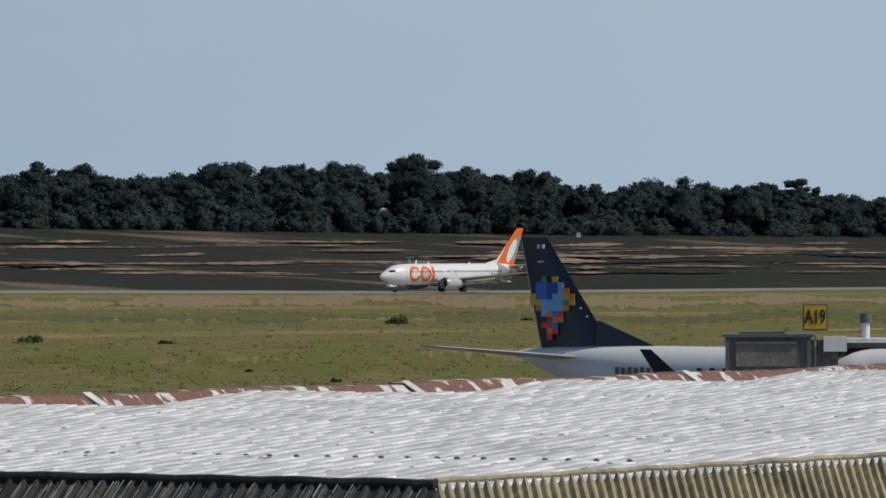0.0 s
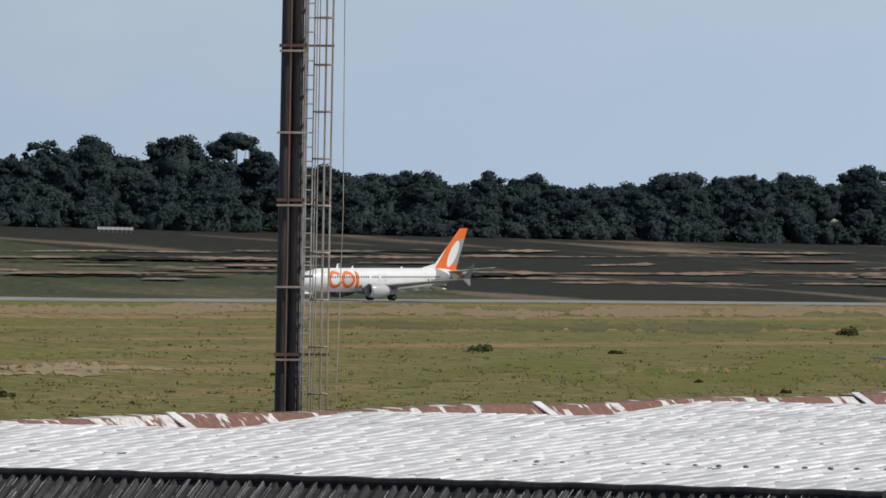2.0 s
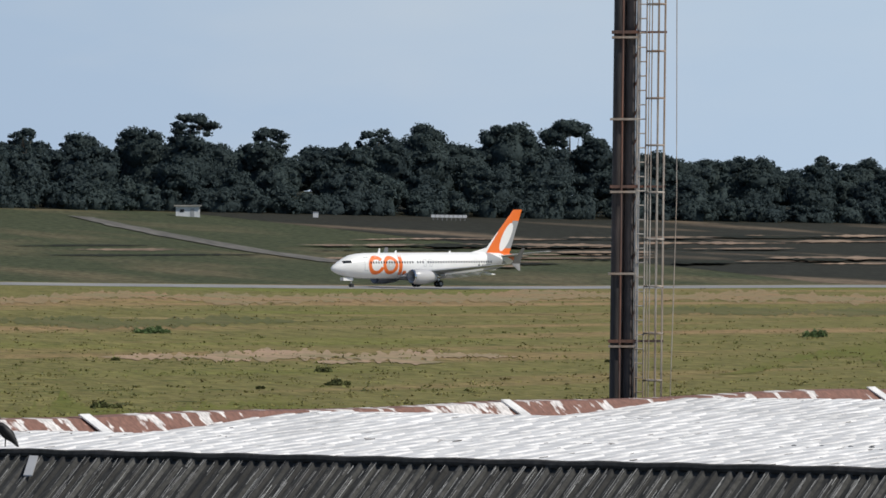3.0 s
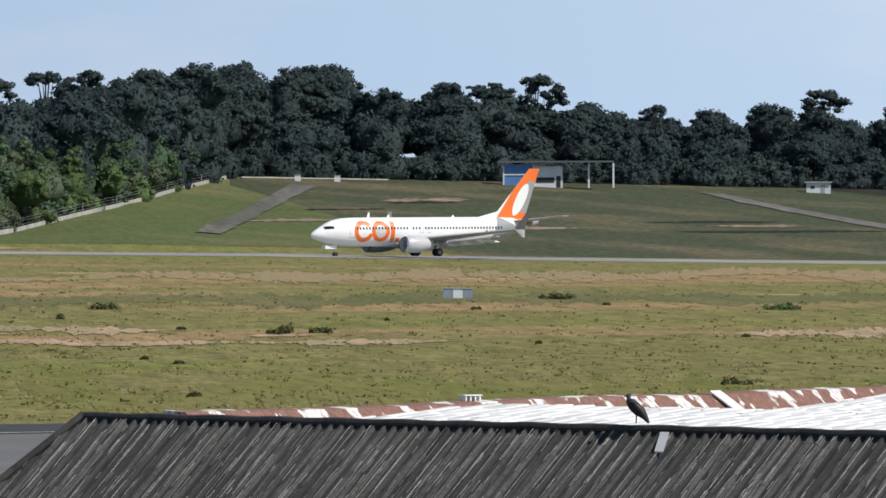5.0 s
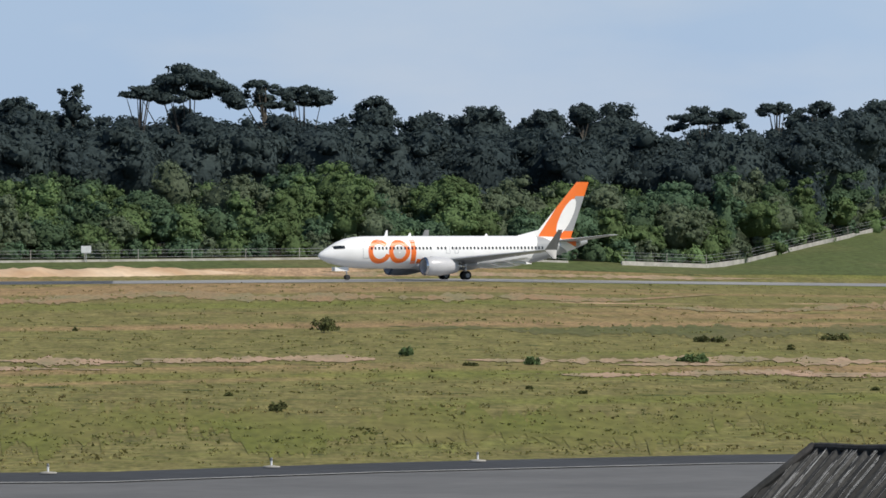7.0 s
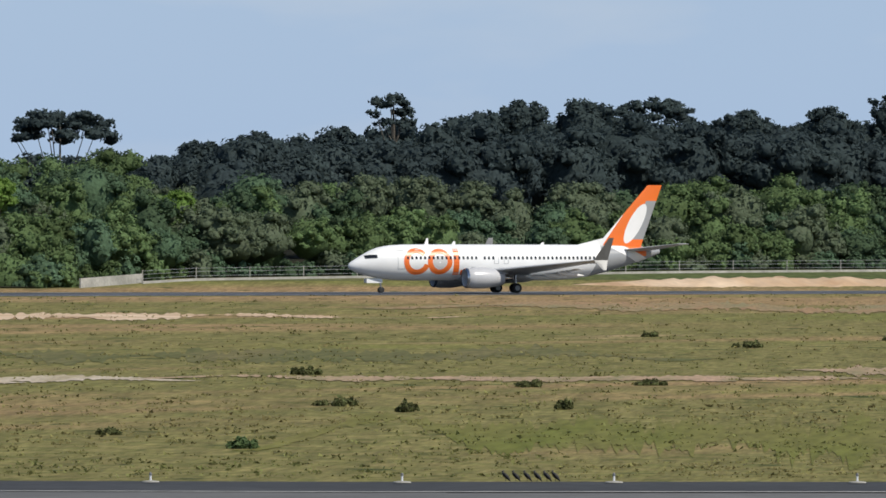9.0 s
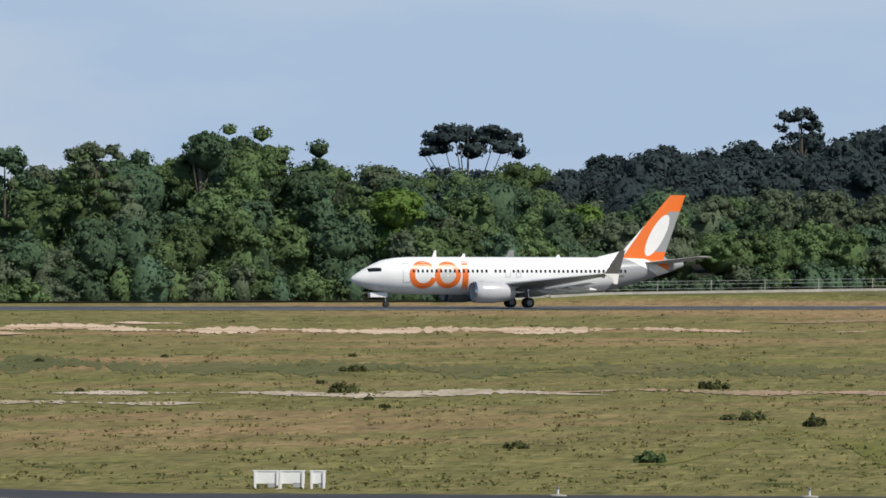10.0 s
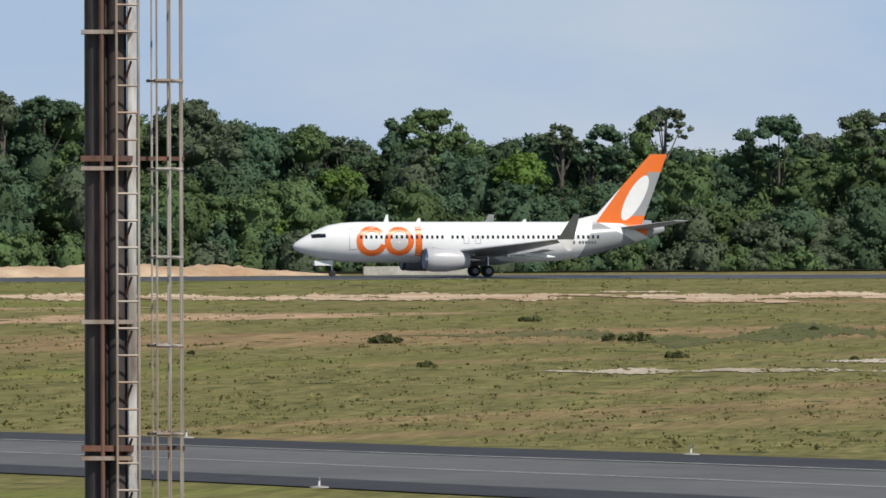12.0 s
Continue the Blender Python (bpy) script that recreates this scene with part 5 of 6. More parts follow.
for dy in (-0.2, 0.2):
    w = Geo()
    w.loft([[Vector((4.05 + r * math.sin(t), dy + y, 0.35 + r * math.cos(t))) for t in np.linspace(0, math.tau, 21)[:-1]] for y, r in ((-0.1, 0.2), (-0.08, 0.32), (0.08, 0.32), (0.1, 0.2))])
    part("tyre", w, "black", gear, "black tyre")
for s in (-1, 1):
    g = Geo()
    g.box((3.1, 0.42 * s, 1.38), (1.9, 0.04, 0.5))
    part("gear_door", g, "white", gear, "white nose-gear door", 0)

# ---- parked aircraft ----
EJ = [(-0.6, 4.9, 0.05, 0.06), (0.4, 4.85, 0.3, 0.32), (2.5, 4.5, 0.72, 0.78), (5.5, 4.05, 1.2, 1.3), (9, 3.75, 1.48, 1.62), (12, 3.7, 1.5, 1.66), (30, 3.7, 1.5, 1.66), (34, 3.6, 1.3, 1.4), (36.5, 3.35, 0.8, 0.85), (37.8, 3.2, 0.1, 0.1)]
x, y = away(139, 386)
park = thing("parked_airliner", "white parked regional airliner with a navy tail and coloured mosaic", "aircraft", pose(x, y, 0.1, 0, 0, -85))
g = Geo()
g.loft([ring(*s) for s in EJ])
part("fuselage", g, "white", park, "plain white fuselage", 60)
g = Geo()
fin_rings = []
for k in range(8):
    q = k / 7
    te, le, z = 1.36 * (1 - q), 6.0 * (1 - q) + 1.65 * q, 5.1 + 5.6 * q
    fin_rings.append([Vector((te, 0.02, z)), Vector((te + (le - te) * 0.5, 0.22 - 0.1 * q, z)), Vector((le - 0.15, 0.09, z)), Vector((le, 0, z)), Vector((le - 0.15, -0.09, z)), Vector((te + (le - te) * 0.5, -0.22 + 0.1 * q, z)), Vector((te, -0.02, z))])
g.loft(fin_rings)
tail = part("tail_fin", g, "navy", park, "navy blue tail fin", 40)
g = Geo()
g.loft([[Vector((5.0, 0.1, 6.6)), Vector((5.0, -0.1, 6.6)), Vector((5.0, -0.25, 5.0)), Vector((5.0, 0.25, 5.0))], [Vector((8.6, 0.03, 5.36)), Vector((8.6, -0.03, 5.36)), Vector((8.6, -0.08, 5.1)), Vector((8.6, 0.08, 5.1))]])
part("dorsal_fin", g, "navy", park, "navy dorsal fillet", 0)
g = Geo()
g.tube([(-0.02, 0, 10.7), (1.3, 0, 5.2)], 0.03, 5)
part("fin_edge", g, "chrome", tail, "bright trailing edge")
tile = {"b": (0.03, 0.16, 0.6), "c": (0.16, 0.42, 0.75), "d": (0.02, 0.06, 0.35), "g": (0.05, 0.25, 0.1), "y": (0.6, 0.4, 0.03), "o": (0.7, 0.2, 0.03), "r": (0.55, 0.05, 0.03), "p": (0.25, 0.05, 0.08)}
for key, col in tile.items():
    M["tile_" + key] = material("mosaic_" + key, col, 0.35, vary=0.05, scale=2)
MOSAIC = ["..g.y...", ".bbddc..", ".bbddco.", "ybbdccyo", "yyccccgy", ".occcco.", "..cobr..", "...poo..", "..rrb...", "...or...", "...r...."]
for r, row in enumerate(MOSAIC):
    for c, ch in enumerate(row):
        if ch == ".":
            continue
        xx, zz = 0.95 + 0.36 * c - 0.0, 8.62 - 0.285 * r
        g = Geo()
        g.box((xx, -0.235, zz), (0.36, 0.03, 0.285))
        part("mosaic_tile", g, "tile_" + ch, tail, "", 0)
for k, (xx, zz, w) in enumerate(((1.25, 10.25, 0.14), (1.55, 10.25, 0.14), (1.4, 9.5, 0.35), (4.0, 7.2, 0.1), (4.4, 6.8, 0.1))):
    g = Geo()
    g.box((xx, -0.17 - 0.02 * (zz < 9), zz), (w, 0.05, 0.2 if k < 2 else 0.06))
    part("marking", g, "white", tail, "small pale marking bar", 0)
for s in (-1, 1):
    part("tailplane", blade((1.6, 0.4 * s, 4.75, 3.2), (-1.6, 6.0 * s, 5.35, 1.2)), "tailgrey", park, "pale grey tailplane")
    part("wing", blade((17.0, 1.2 * s, 2.8, 5.5), (20.3, 13.9 * s, 3.9, 1.6)), "tailgrey", park, "pale grey wing")
    g = Geo()
    g.loft([[Vector((20.3 + q * 1.6, 13.9 * s + 0.03 * (k % 2), 4.0)) for k, q in enumerate((0, 0.5, 1, 0.5))], [Vector((19.5 + q * 0.7, 14.4 * s + 0.03 * (k % 2), 5.5)) for k, q in enumerate((0, 0.5, 1, 0.5))]])
    part("winglet", g, "navy", park, "navy winglet", 0)
    for xg in (19.0,):
        g = Geo()
        g.tube([(xg, 2.4 * s, 0.5), (xg, 2.2 * s, 2.6)], 0.12, 8)
        gr = part("main_gear", g, "chrome", park)
        g = Geo()
        g.loft([[Vector((xg + r * math.sin(t), 2.4 * s + yy, 0.5 + r * math.cos(t))) for t in np.linspace(0, math.tau, 17)[:-1]] for yy, r in ((-0.3, 0.3), (-0.25, 0.5), (0.25, 0.5), (0.3, 0.3))])
        part("tyre", g, "black", gr)
g = Geo()
g.tube([(33.5, 0, 0.3), (33.5, 0, 2.4)], 0.1, 8)
gr = part("nose_gear", g, "chrome", park)
g = Geo()
g.loft([[Vector((33.5 + r * math.sin(t), yy, 0.33 + r * math.cos(t))) for t in np.linspace(0, math.tau, 17)[:-1]] for yy, r in ((-0.25, 0.2), (-0.2, 0.33), (0.2, 0.33), (0.25, 0.2))])
part("tyre", g, "black", gr)
for k in range(9):
    g = Geo()
    g.box((7.4 + 0.8 * k * 0.5, -1.46, 4.15), (0.25, 0.06, 0.34 if k % 2 else 0.4))
    if k < 7:
        part("marking", g, "darkgrey", park, "dark registration bars", 0)
for k in range(16):
    g = Geo()
    g.box((12.6 + 0.8 * k, -1.49, 4.15), (0.28, 0.05, 0.4))
    part("window", g, "glass", park, "", 0)


# ---- jet bridge ----
def level(y_steps, d):
    """Height of a point that far below the eye's level, in picture steps, at a distance."""
    return EYE.z - y_steps / F * d


bm_ = facing(575, 372)
bridge = thing("jet_bridge", "grey sheet-metal jet bridge cab at the parked airliner", "jet bridge", bm_)
for nm, c, s, mat, lab in (("cab", (0, 0, 4.9), (4.1, 3.5, 2.3), "shed", "dull brown-grey cab"), ("cab_roof", (0, 0, 6.12), (4.4, 3.8, 0.14), "darkgrey", "dark flat roof"), ("roof_ridge", (-0.3, 0, 6.24), (2.2, 1.6, 0.12), "darkgrey", ""),
                           ("front_panel", (-0.1, -1.8, 5.2), (2.9, 0.08, 1.1), "shed_light", "grey-brown front panel"), ("panel_shade", (-0.1, -1.86, 5.78), (3.0, 0.16, 0.12), "darkgrey", ""), ("side_frame", (-1.95, -1.8, 4.9), (0.2, 0.1, 2.2), "darkgrey", ""),
                           ("side_frame", (1.95, -1.8, 4.9), (0.2, 0.1, 2.2), "darkgrey", ""), ("connector", (2.7, 0.4, 4.9), (1.3, 2.6, 2.0), "shed_light", ""), ("equipment_box", (3.2, -1.0, 5.7), (1.1, 1.0, 0.7), "plaster", "pale equipment box"),
                           ("tunnel", (8.2, 1.2, 4.75), (9.4, 2.6, 2.0), "shed", "long covered tunnel"), ("tunnel_roof", (8.2, 1.2, 5.85), (9.8, 3.0, 0.2), "plaster", "pale tunnel roof"), ("tunnel_window", (6.0, -0.12, 5.1), (4.6, 0.06, 0.8), "glass", "dark tunnel window band"),
                           ("leg", (0, 0, 1.9), (0.5, 0.5, 3.8), "grey", "steel support leg"), ("leg", (9, 1.2, 1.9), (0.6, 0.6, 3.8), "grey", "")):
    part(nm, Geo().box(c, s), mat, bridge, lab, 0)
vent = thing("roof_vent", "short dark-capped vent pipe on the bridge roof", "vent", facing(575 + 172, 372, 5.95))
g = Geo()
g.tube([(0, 1.2, 0), (0, 1.2, 0.75)], 0.2, 12)
part("pipe", g, "plaster", vent, "pale pipe")
g = Geo()
g.tube([(0, 1.2, 0.72), (0, 1.2, 1.2)], 0.29, 12)
part("cap", g, "darkgrey", vent, "dark cap")
sign = thing("gate_sign", "yellow gate sign with black writing on a post", "sign", facing(658, 371, 0))
part("panel", Geo().box((0, 0, 6.98), (1.2, 0.1, 1.26)), "darkgrey", sign, "black sign box", 0)
part("face", Geo().box((0, -0.06, 6.98), (1.06, 0.04, 1.12)), "yellow", sign, "yellow sign face", 0)
part("post", Geo().box((0, 0, 6.2), (0.08, 0.08, 0.4)), "grey", sign, "", 0)
part("post", Geo().box((0, 0.1, 3.1), (0.1, 0.1, 6.0)), "grey", sign, "", 0)
curve = bpy.data.curves.new("writing", "FONT")
curve.body, curve.align_x, curve.align_y, curve.size, curve.extrude, curve.offset = "A19", "CENTER", "CENTER", 0.74, 0.01, 0.012
txt = new("writing", curve)
deps = bpy.context.evaluated_depsgraph_get()
me = bpy.data.meshes.new_from_object(txt.evaluated_get(deps))
bpy.data.objects.remove(txt)
me.materials.clear()
me.materials.append(M["black"])
w = new("writing", me)
w.parent, w.matrix_basis = sign, pose(0, -0.1, 6.98, 90)
w.scale = (0.82, 1.25, 1)


# ---- beyond the runway ----
def wall_line(name, us, back, h, label, posts=True):
    t = thing(name, label, "wall")
    for a, b in zip(us[:-1], us[1:]):
        pa, pb = [Vector((*away(u, foot(u)[0] + back), ground_z(u, foot(u)[0] + back) - 0.3)) for u in (a, b)]
        d = (pb - pa)
        side = Vector((d.y, -d.x, 0)).normalized() * 0.1
        g = Geo()
        up = Vector((0, 0, h + 0.3))
        g.loft([[pa - side, pa + side, pa + side + up, pa - side + up], [pb - side, pb + side, pb + side + up, pb - side + up]])
        part("wall_panel", g, "concrete", t, "", 0)
        g = Geo()
        g.tube([pa + Vector((0, 0, h)), pa + Vector((0, 0, h + 1.6))], 0.06, 5)
        if posts:
            part("fence_post", g, "concrete", t, "", 0)
            for k in (0.6, 1.1, 1.5):
                g = Geo()
                g.tube([pa + Vector((0, 0, h + k)), pb + Vector((0, 0, h + k))], 0.018, 4)
                part("fence_wire", g, "grey", t, "", 0)
    return t


wall_line("boundary_wall", [-2885, -2905, -2930, -2960, -2990, -3030, -3080, -3140, -3200, -3260, -3330, -3400, -3480], -6, 0.6, "low pale concrete boundary wall with fence posts climbing the rise")
wall_line("boundary_wall", list(range(-5760, -3480, 95)), -5, 0.3, "low pale concrete boundary wall with fence posts before the woods")
wall_line("boundary_wall", [-5870, -5845, -5815, -5785, -5760], -3, 1.1, "stepped white concrete wall end beside the runway", False)
wall_line("boundary_wall", [-7460, -7390, -7320, -7255], -10, 0.9, "short pale concrete wall stub beside the runway", False)
wall_line("boundary_wall", [-2860, -2800, -2740, -2680, -2600], -4, 0.25, "low pale wall along the top of the rise", False)


def building(u, back, parts, label, name="hut"):
    d = foot(u)[0] + back
    t = thing(name, label, "hut", facing(u, d, ground_z(u, d) - 0.3))
    for nm, c, s, mat, lab in parts:
        part(nm, Geo().box(c, s), mat, t, lab, 0)
    return t


building(-1839, -30, [("wall", (0, 0, 1.2), (4.9, 4, 2.4), "plaster", "white wall"), ("roof", (0, 0, 2.5), (5.6, 4.8, 0.3), "concrete", "grey flat roof"), ("window", (-1.2, -2.02, 1.5), (0.8, 0.06, 0.6), "glass", ""), ("door", (0.9, -2.02, 1.1), (0.8, 0.06, 1.7), "grey", "")],
         "small white guard hut with a flat roof")
building(-2344, -25, [("wall", (-2.9, 0, 2.3), (5.6, 5, 4.6), "blue", "blue wall"), ("wall", (2.9, 0, 2.1), (5.8, 4, 4.2), "plaster", "white wall"), ("opening", (2.4, -2.03, 1.55), (3.6, 0.08, 1.0), "black", "dark opening"), ("doorway", (5.0, -2.03, 1.2), (0.8, 0.08, 2.2), "black", ""),
                      ("beam", (-2.9, -2.55, 2.6), (5.6, 0.12, 0.25), "plaster", ""), ("column", (-5.7, -2.55, 2.2), (0.25, 0.2, 4.4), "plaster", ""), ("column", (0.1, -2.1, 2.2), (0.4, 0.2, 4.4), "plaster", ""),
                      ("roof", (4.5, 0, 5.1), (22.5, 7, 0.35), "darkgrey", "dark sheet roof"), ("post", (10.9, -2, 2.4), (0.35, 0.3, 4.9), "plaster", "white post"), ("post", (15.7, -2, 2.4), (0.35, 0.3, 4.9), "plaster", "white post")],
         "blue and white station building with an open-sided canopy")
for k in range(8):
    u = -1405 + 8 * k
    d = foot(u)[0] - 25
    t = thing("marker_board", "small white approach marker board on the rise", "marker", facing(u, d, ground_z(u, d)), "marker boards")
    part("board", Geo().box((0, 0, 1.0), (0.9, 0.08, 0.6), None), "plaster", t, "", 0)
    part("leg", Geo().box((0, 0.1, 0.4), (0.1, 0.1, 1.0)), "grey", t, "", 0)
for u, hh in ((-1613, 1.0), (240, 1.1), (-2690, 1.0), (-2760, 1.0)):
    d = foot(u)[0] - 20
    t = thing("cabinet", "small grey equipment cabinet on the rise", "cabinet", facing(u, d, ground_z(u, d)))
    part("case", Geo().box((0, 0, hh * 0.6), (1.1, 0.7, hh * 1.2)), "plaster", t, "", 0)
    part("lid", Geo().box((0, 0, hh * 1.22), (1.25, 0.85, 0.1)), "grey", t, "", 0)
for u, d0 in ((-3640, -6), (-4427, -6)):
    d = foot(u)[0] + d0
    t = thing("notice_board", "small white notice board at the boundary fence", "sign", facing(u, d, ground_z(u, d)))
    part("board", Geo().box((0, 0, 1.7), (1.3, 0.06, 0.9)), "plaster", t, "", 0)
    part("post", Geo().box((0, 0.08, 0.9), (0.1, 0.1, 1.8)), "grey", t, "", 0)


# ---- airfield furniture ----
d = 377.0
for u, wd, nl in ((-6261, 1.25, 2), (-6216, 1.25, 2), (-6170, 0.75, 2)):
    t = thing("runway_sign", "blank white back of an illuminated taxiway sign", "sign", facing(u, d, ground_z(u, d)), "taxiway signs")
    part("panel", Geo().box((0, 0, 0.55), (wd, 0.22, 0.6)), "white", t, "white sign panel", 0)
    part("rim", Geo().box((0, 0, 0.87), (wd + 0.06, 0.28, 0.05)), "white", t, "", 0)
    for k in range(nl):
        part("leg", Geo().box((-wd / 2 + 0.08 + (wd - 0.16) * k / (nl - 1), -0.14, 0.4), (0.12, 0.1, 0.85)), "white", t, "", 0)
    part("crossbar", Geo().box((wd * 0.2, -0.05, 0.18), (wd * 0.3, 0.12, 0.22)), "grey", t, "", 0)
d = dist_of(-2470, 178)
for u, mat in ((-2494, "blue_grey"), (-2477, "plaster"), (-2461, "blue_grey")):
    t = thing("equipment_box", "pale blue-grey equipment box standing in the grass", "cabinet", facing(u, d, ground_z(u, d)))
    part("case", Geo().box((0, 0, 0.5), (1.1, 0.8, 0.95)), mat, t, "", 0)
    part("lid", Geo().box((0, 0, 1.0), (1.2, 0.9, 0.08)), "grey", t, "", 0)
LIGHTS = [-3735, -4100, -4495, -4925, -5300, -5745, -6880, -7773]
proto = None
for u in LIGHTS + [-7538]:
    e = lerp(u, EDGE_U, EDGE_D) + (3 if u != -7538 else -64)
    if proto is None:
        proto = thing("taxiway_light", "small taxiway edge light on a pale concrete pad", "light", facing(u, e, 0.1), "taxiway edge lights")
        g = Geo()
        g.tube([(0, 0, 0), (0, 0, 0.05), (0, 0, 0.09)], [0.42, 0.4, 0.05], 14)
        part("pad", g, "concrete", proto, "pale concrete pad")
        g = Geo()
        g.tube([(0, 0, 0.05), (0, 0, 0.32)], 0.05, 8)
        part("stem", g, "plaster", proto, "pale stem")
        g = Geo()
        g.tube([(0, 0, 0.32), (0, 0, 0.42), (0, 0, 0.47)], [0.07, 0.06, 0.02], 10)
        part("lens", g, "darkgrey", proto, "dark lens")
    else:
        copy_thing(proto, facing(u, e, 0.1))


def vulture(m, label):
    t = thing("vulture", label, "bird", m)
    g = Geo()
    g.loft([[Vector((x + r * math.cos(a) * 0.9, r * math.sin(a) * 0.85, z)) for a in np.linspace(0, math.tau, 15)[:-1]] for x, z, r in ((0.16, 0.08, 0.04), (0.1, 0.15, 0.11), (0.04, 0.25, 0.15), (-0.03, 0.35, 0.125), (-0.07, 0.42, 0.07))])
    part("body", g, "feather", t, "black plumage", 60)
    for s in (-1, 1):
        g = Geo()
        g.loft([[Vector((x + r * 0.6 * math.cos(a), s * 0.105 + r * 0.35 * math.sin(a), z)) for a in np.linspace(0, math.tau, 9)[:-1]] for x, z, r in ((0.25, 0.0, 0.03), (0.17, 0.11, 0.11), (0.07, 0.26, 0.17), (-0.01, 0.37, 0.09))])
        part("wing", g, "feather", t, "folded black wing", 60)
        g = Geo()
        g.tube([(0.03, s * 0.04, 0.0), (0.04, s * 0.04, 0.16)], 0.012, 5)
        part("leg", g, "skin", t, "grey leg")
    g = Geo()
    g.loft([[Vector((x + r * math.cos(a), r * math.sin(a), z)) for a in np.linspace(0, math.tau, 11)[:-1]] for x, z, r in ((-0.07, 0.39, 0.045), (-0.1, 0.44, 0.04), (-0.09, 0.49, 0.045), (-0.07, 0.52, 0.02))])
    part("head", g, "skin", t, "bare dark head", 60)
    g = Geo()
    g.tube([(-0.11, 0, 0.48), (-0.17, 0, 0.46), (-0.18, 0, 0.44)], [0.02, 0.012, 0.004], 6)
    part("beak", g, "skin", t)
    return t


def on_ridge(w, up=0.1):
    p = NW + WD * w
    return p.x, p.y, Z0 + up


bx, by, bz = on_ridge(13.5)
bird = vulture(pose(bx, by, bz, 0, 0, -36), "black vulture perched on the dark roof ridge")
for u, mat in ((-5118, 1), (-5100, 2), (-5080, 2), (-5062, 2), (-5045, 1), (-5030, 1)):
    e = lerp(u, EDGE_U, EDGE_D) + 5
    v = vulture(facing(u, e, 0.1), "black vulture standing in the grass by the taxiway")
    tagged(v, group="vultures by the taxiway")


# ---- grass and weeds ----
def tufts(name, n, mat, size, label, lo=0.0, hi=1.0, power=1.0, clump=0.0):
    C, N, S = [], [], []
    us = rng.uniform(-8900, 1100, n)
    qs = rng.random(n) ** power
    for u, q in zip(us, qs):
        a, b = lerp(u, EDGE_U, EDGE_D) + 12, runway_d(u) - 36
        # even in the picture: spread by the inverse of the distance
        d = 1 / (1 / a + (1 / b - 1 / a) * (lo + (hi - lo) * q))
        x, y = away(u, d)
        if clump and noise.noise((x / 14, y / 14, 9)) < clump:
            continue
        z = ground_z(u, d)
        k = int(rng.integers(4, 9))
        s = size * (0.5 + rng.random())
        c = rng.normal(size=(k, 3)) * np.array([s * 1.6, s * 1.6, s * 0.3]) + np.array([x, y, z + s * 0.45])
        C.append(c)
        v = rng.normal(size=(k, 3)) * np.array([0.6, 0.6, 0.3]) + np.array([0, 0, 0.8])
        N.append(v / np.linalg.norm(v, axis=1)[:, None])
        S.append(np.full(k, s) * (0.5 + 0.6 * rng.random(k)))
    return leaf_mesh(name, np.concatenate(C), np.concatenate(N), np.concatenate(S), mat, label, "weeds")


tufts("grass_tufts", 20000, "straw", 0.12, "uneven tufts of dry and green grass", clump=-0.3)
tufts("weeds", 9000, "weed", 0.09, "low dark green weeds scattered over the field", lo=0.14, clump=0.42)


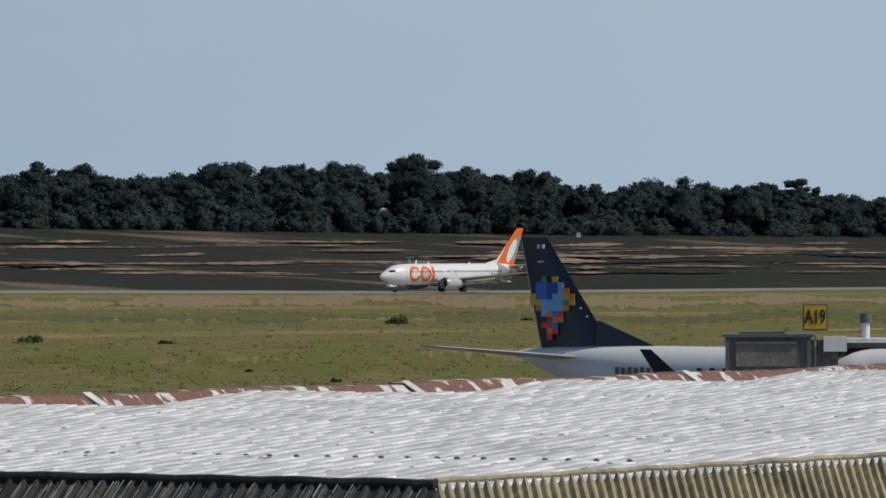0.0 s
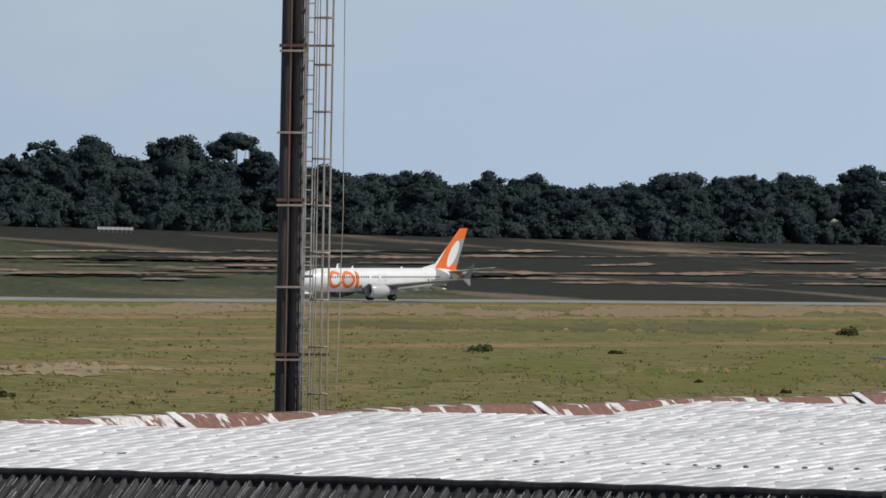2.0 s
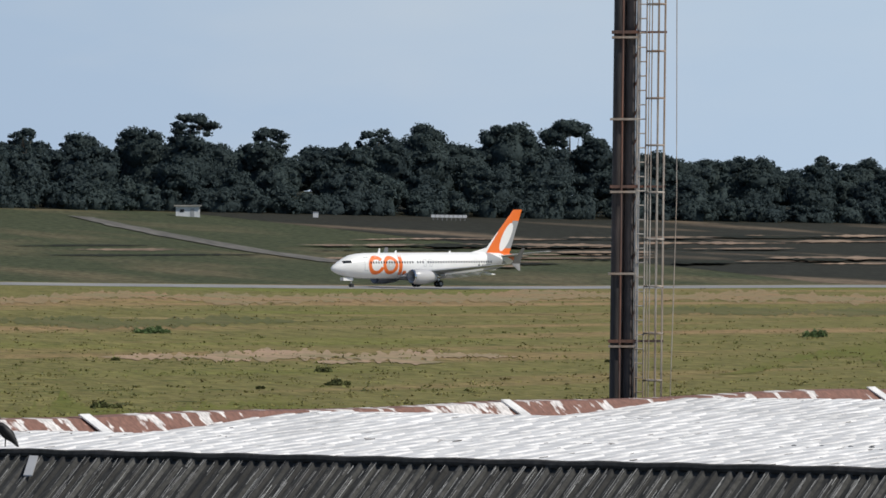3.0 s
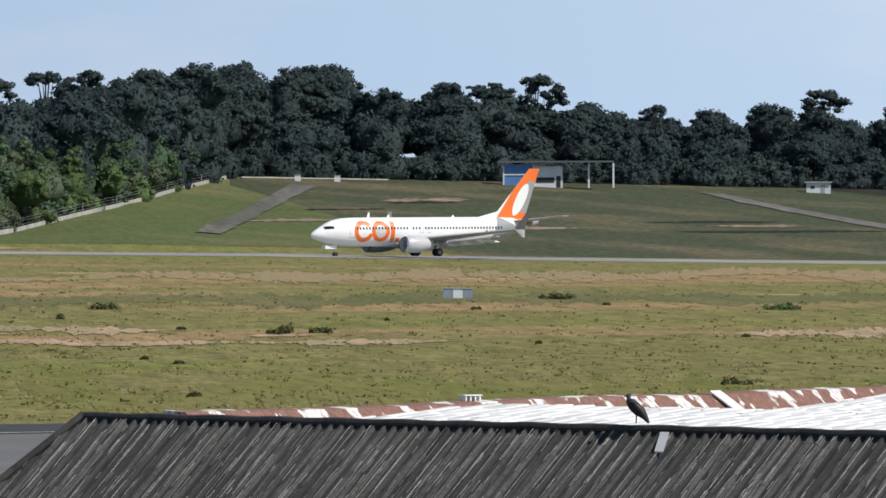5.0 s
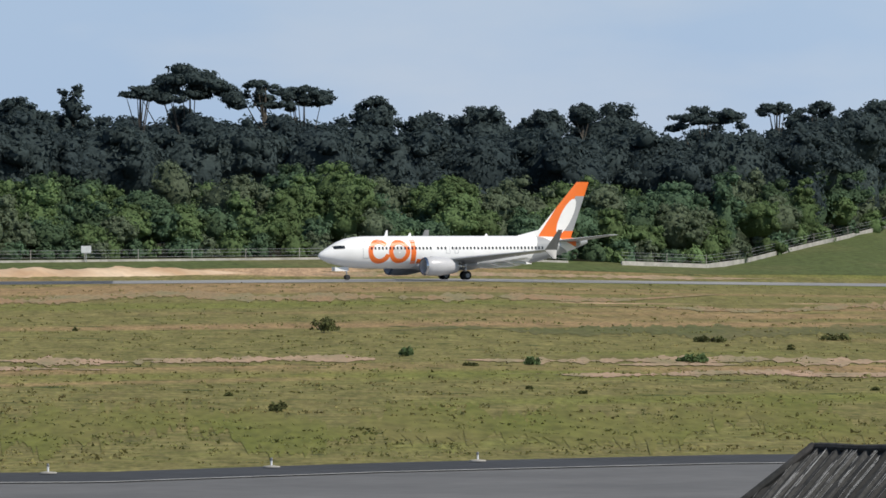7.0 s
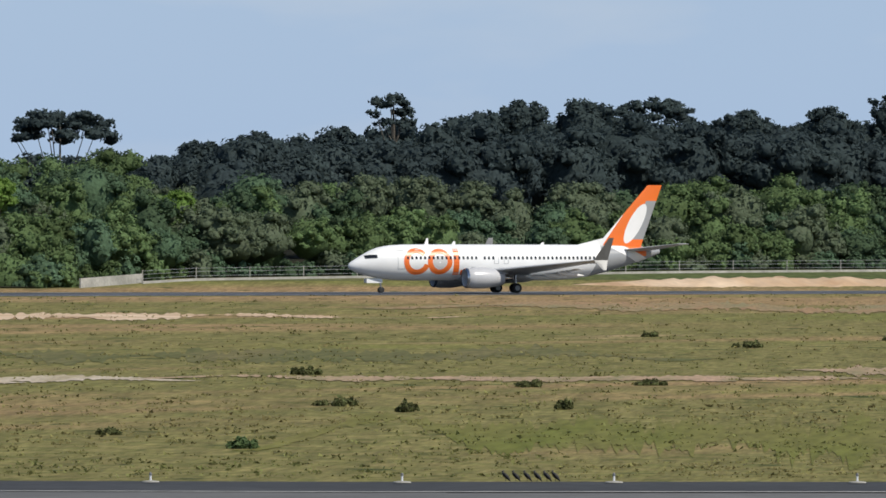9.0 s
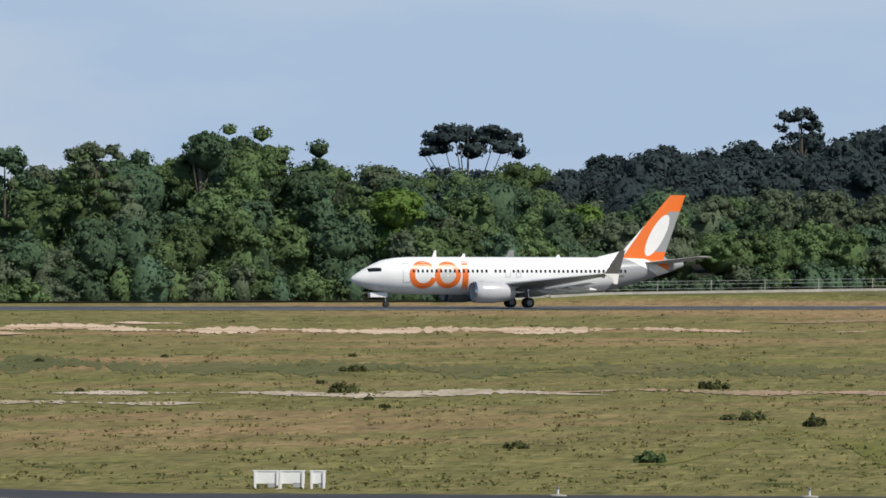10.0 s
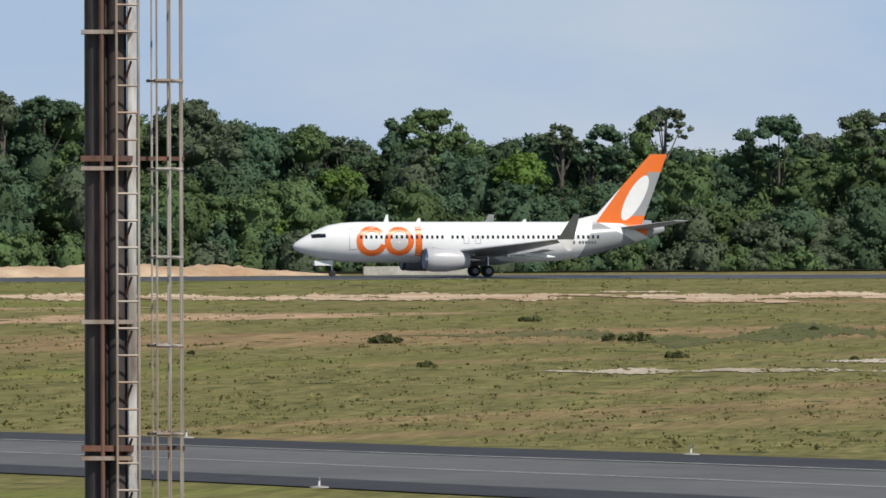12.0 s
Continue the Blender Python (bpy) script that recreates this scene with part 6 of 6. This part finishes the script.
def bush(u, dep, w, h, mat, label):
    d = dist_of(u, dep)
    x, y = away(u, d)
    t = thing("bush", label, "bush", pose(x, y, ground_z(u, d) - 0.05))
    cs, ns, ss = [], [], []
    for _ in range(9):
        a, r = rng.random() * math.tau, w * 0.55 * rng.random()
        n = 60
        dd = rng.normal(size=(n, 3))
        dd /= np.linalg.norm(dd, axis=1)[:, None]
        dd[:, 2] = np.abs(dd[:, 2])
        q = np.array([w * 0.17, w * 0.17, h * (0.25 + 0.65 * rng.random())])
        cs.append(np.array([r * math.cos(a), r * math.sin(a), h * 0.2]) + dd * q * (0.6 + 0.5 * rng.random((n, 1))))
        nn = dd + rng.normal(size=(n, 3)) * 0.6
        ns.append(nn / np.linalg.norm(nn, axis=1)[:, None])
        ss.append(0.1 + 0.1 * rng.random(n))
    leaf_mesh("foliage", np.concatenate(cs), np.concatenate(ns), np.concatenate(ss), mat, "", "", "", t)
    g = Geo()
    for _ in range(5):
        a = rng.random() * math.tau
        g.tube([(0, 0, 0), (w * 0.25 * math.cos(a), w * 0.25 * math.sin(a), h * 0.6)], [0.03, 0.01], 5)
    part("stems", g, "bark", t)
    return t


for u, dep, w, h, mat in ((-4008, 181, 3.2, 1.5, "weed"), (-3862, 222, 1.6, 0.9, "leaf_near"), (-2790, 240, 1.6, 0.8, "weed"), (-3350, 234, 2.6, 0.7, "leaf_near"), (-1900, 200, 3.6, 0.7, "leaf_near"), (-3327, 198, 2.6, 0.6, "weed"), (-4090, 320, 0.9, 0.6, "weed"),
                          (-5290, 305, 1.4, 0.7, "weed"), (-5468, 240, 1.7, 0.7, "weed"), (-6135, 250, 2.6, 0.8, "weed"), (-5580, 370, 1.4, 0.6, "leaf_near"), (-80, 180, 2.4, 1.4, "weed"), (-730, 210, 2.2, 0.9, "leaf_near"), (-2300, 180, 3.4, 0.7, "weed"),
                          (-3100, 195, 3.0, 0.6, "weed"), (-6990, 215, 3.0, 0.7, "weed"), (-7420, 218, 3.0, 0.6, "weed"), (-5020, 300, 1.2, 0.7, "weed"), (-3640, 238, 1.0, 0.6, "leaf_near"), (-4690, 190, 2.2, 0.6, "weed")):
    bush(u, dep, w, h, mat, "low dark green bush standing in the rough grass" if mat == "weed" else "low bright green bush standing in the rough grass")


for _ in range(46):
    big = rng.random() ** 3
    bush(rng.uniform(-8600, 500), 165 + 190 * rng.random() ** 1.4, 0.5 + 1.9 * big, 0.22 + 0.4 * big, "weed", "small dark clump of weeds in the rough grass")


# ---- what moves ----
ROLL = (-0.000296, 0.00847, -0.123758, 3.385316, -102.65998, 1020.3437)


def motions():
    rows = []
    for t in [0.5 * k for k in range(25)]:
        x = ROLL[0]
        for c in ROLL[1:]:
            x = x * t + c
        y = 692.4 + 0.374 * x
        u = (math.atan2(x + 17, y + 6) - radians(44)) * F
        rows.append((t, pose(x, y, runway_z(u) + 0.12)))
    walk(jet, rows)
    # the vulture shifts its stance a little
    walk(bird, [(t, pose(bx, by, bz, 0, 0, -36 + a)) for t, a in ((0, 0), (3.0, 0), (3.6, 4), (4.8, -2), (5.4, 2), (6, 0), (12, 0))])


motions()
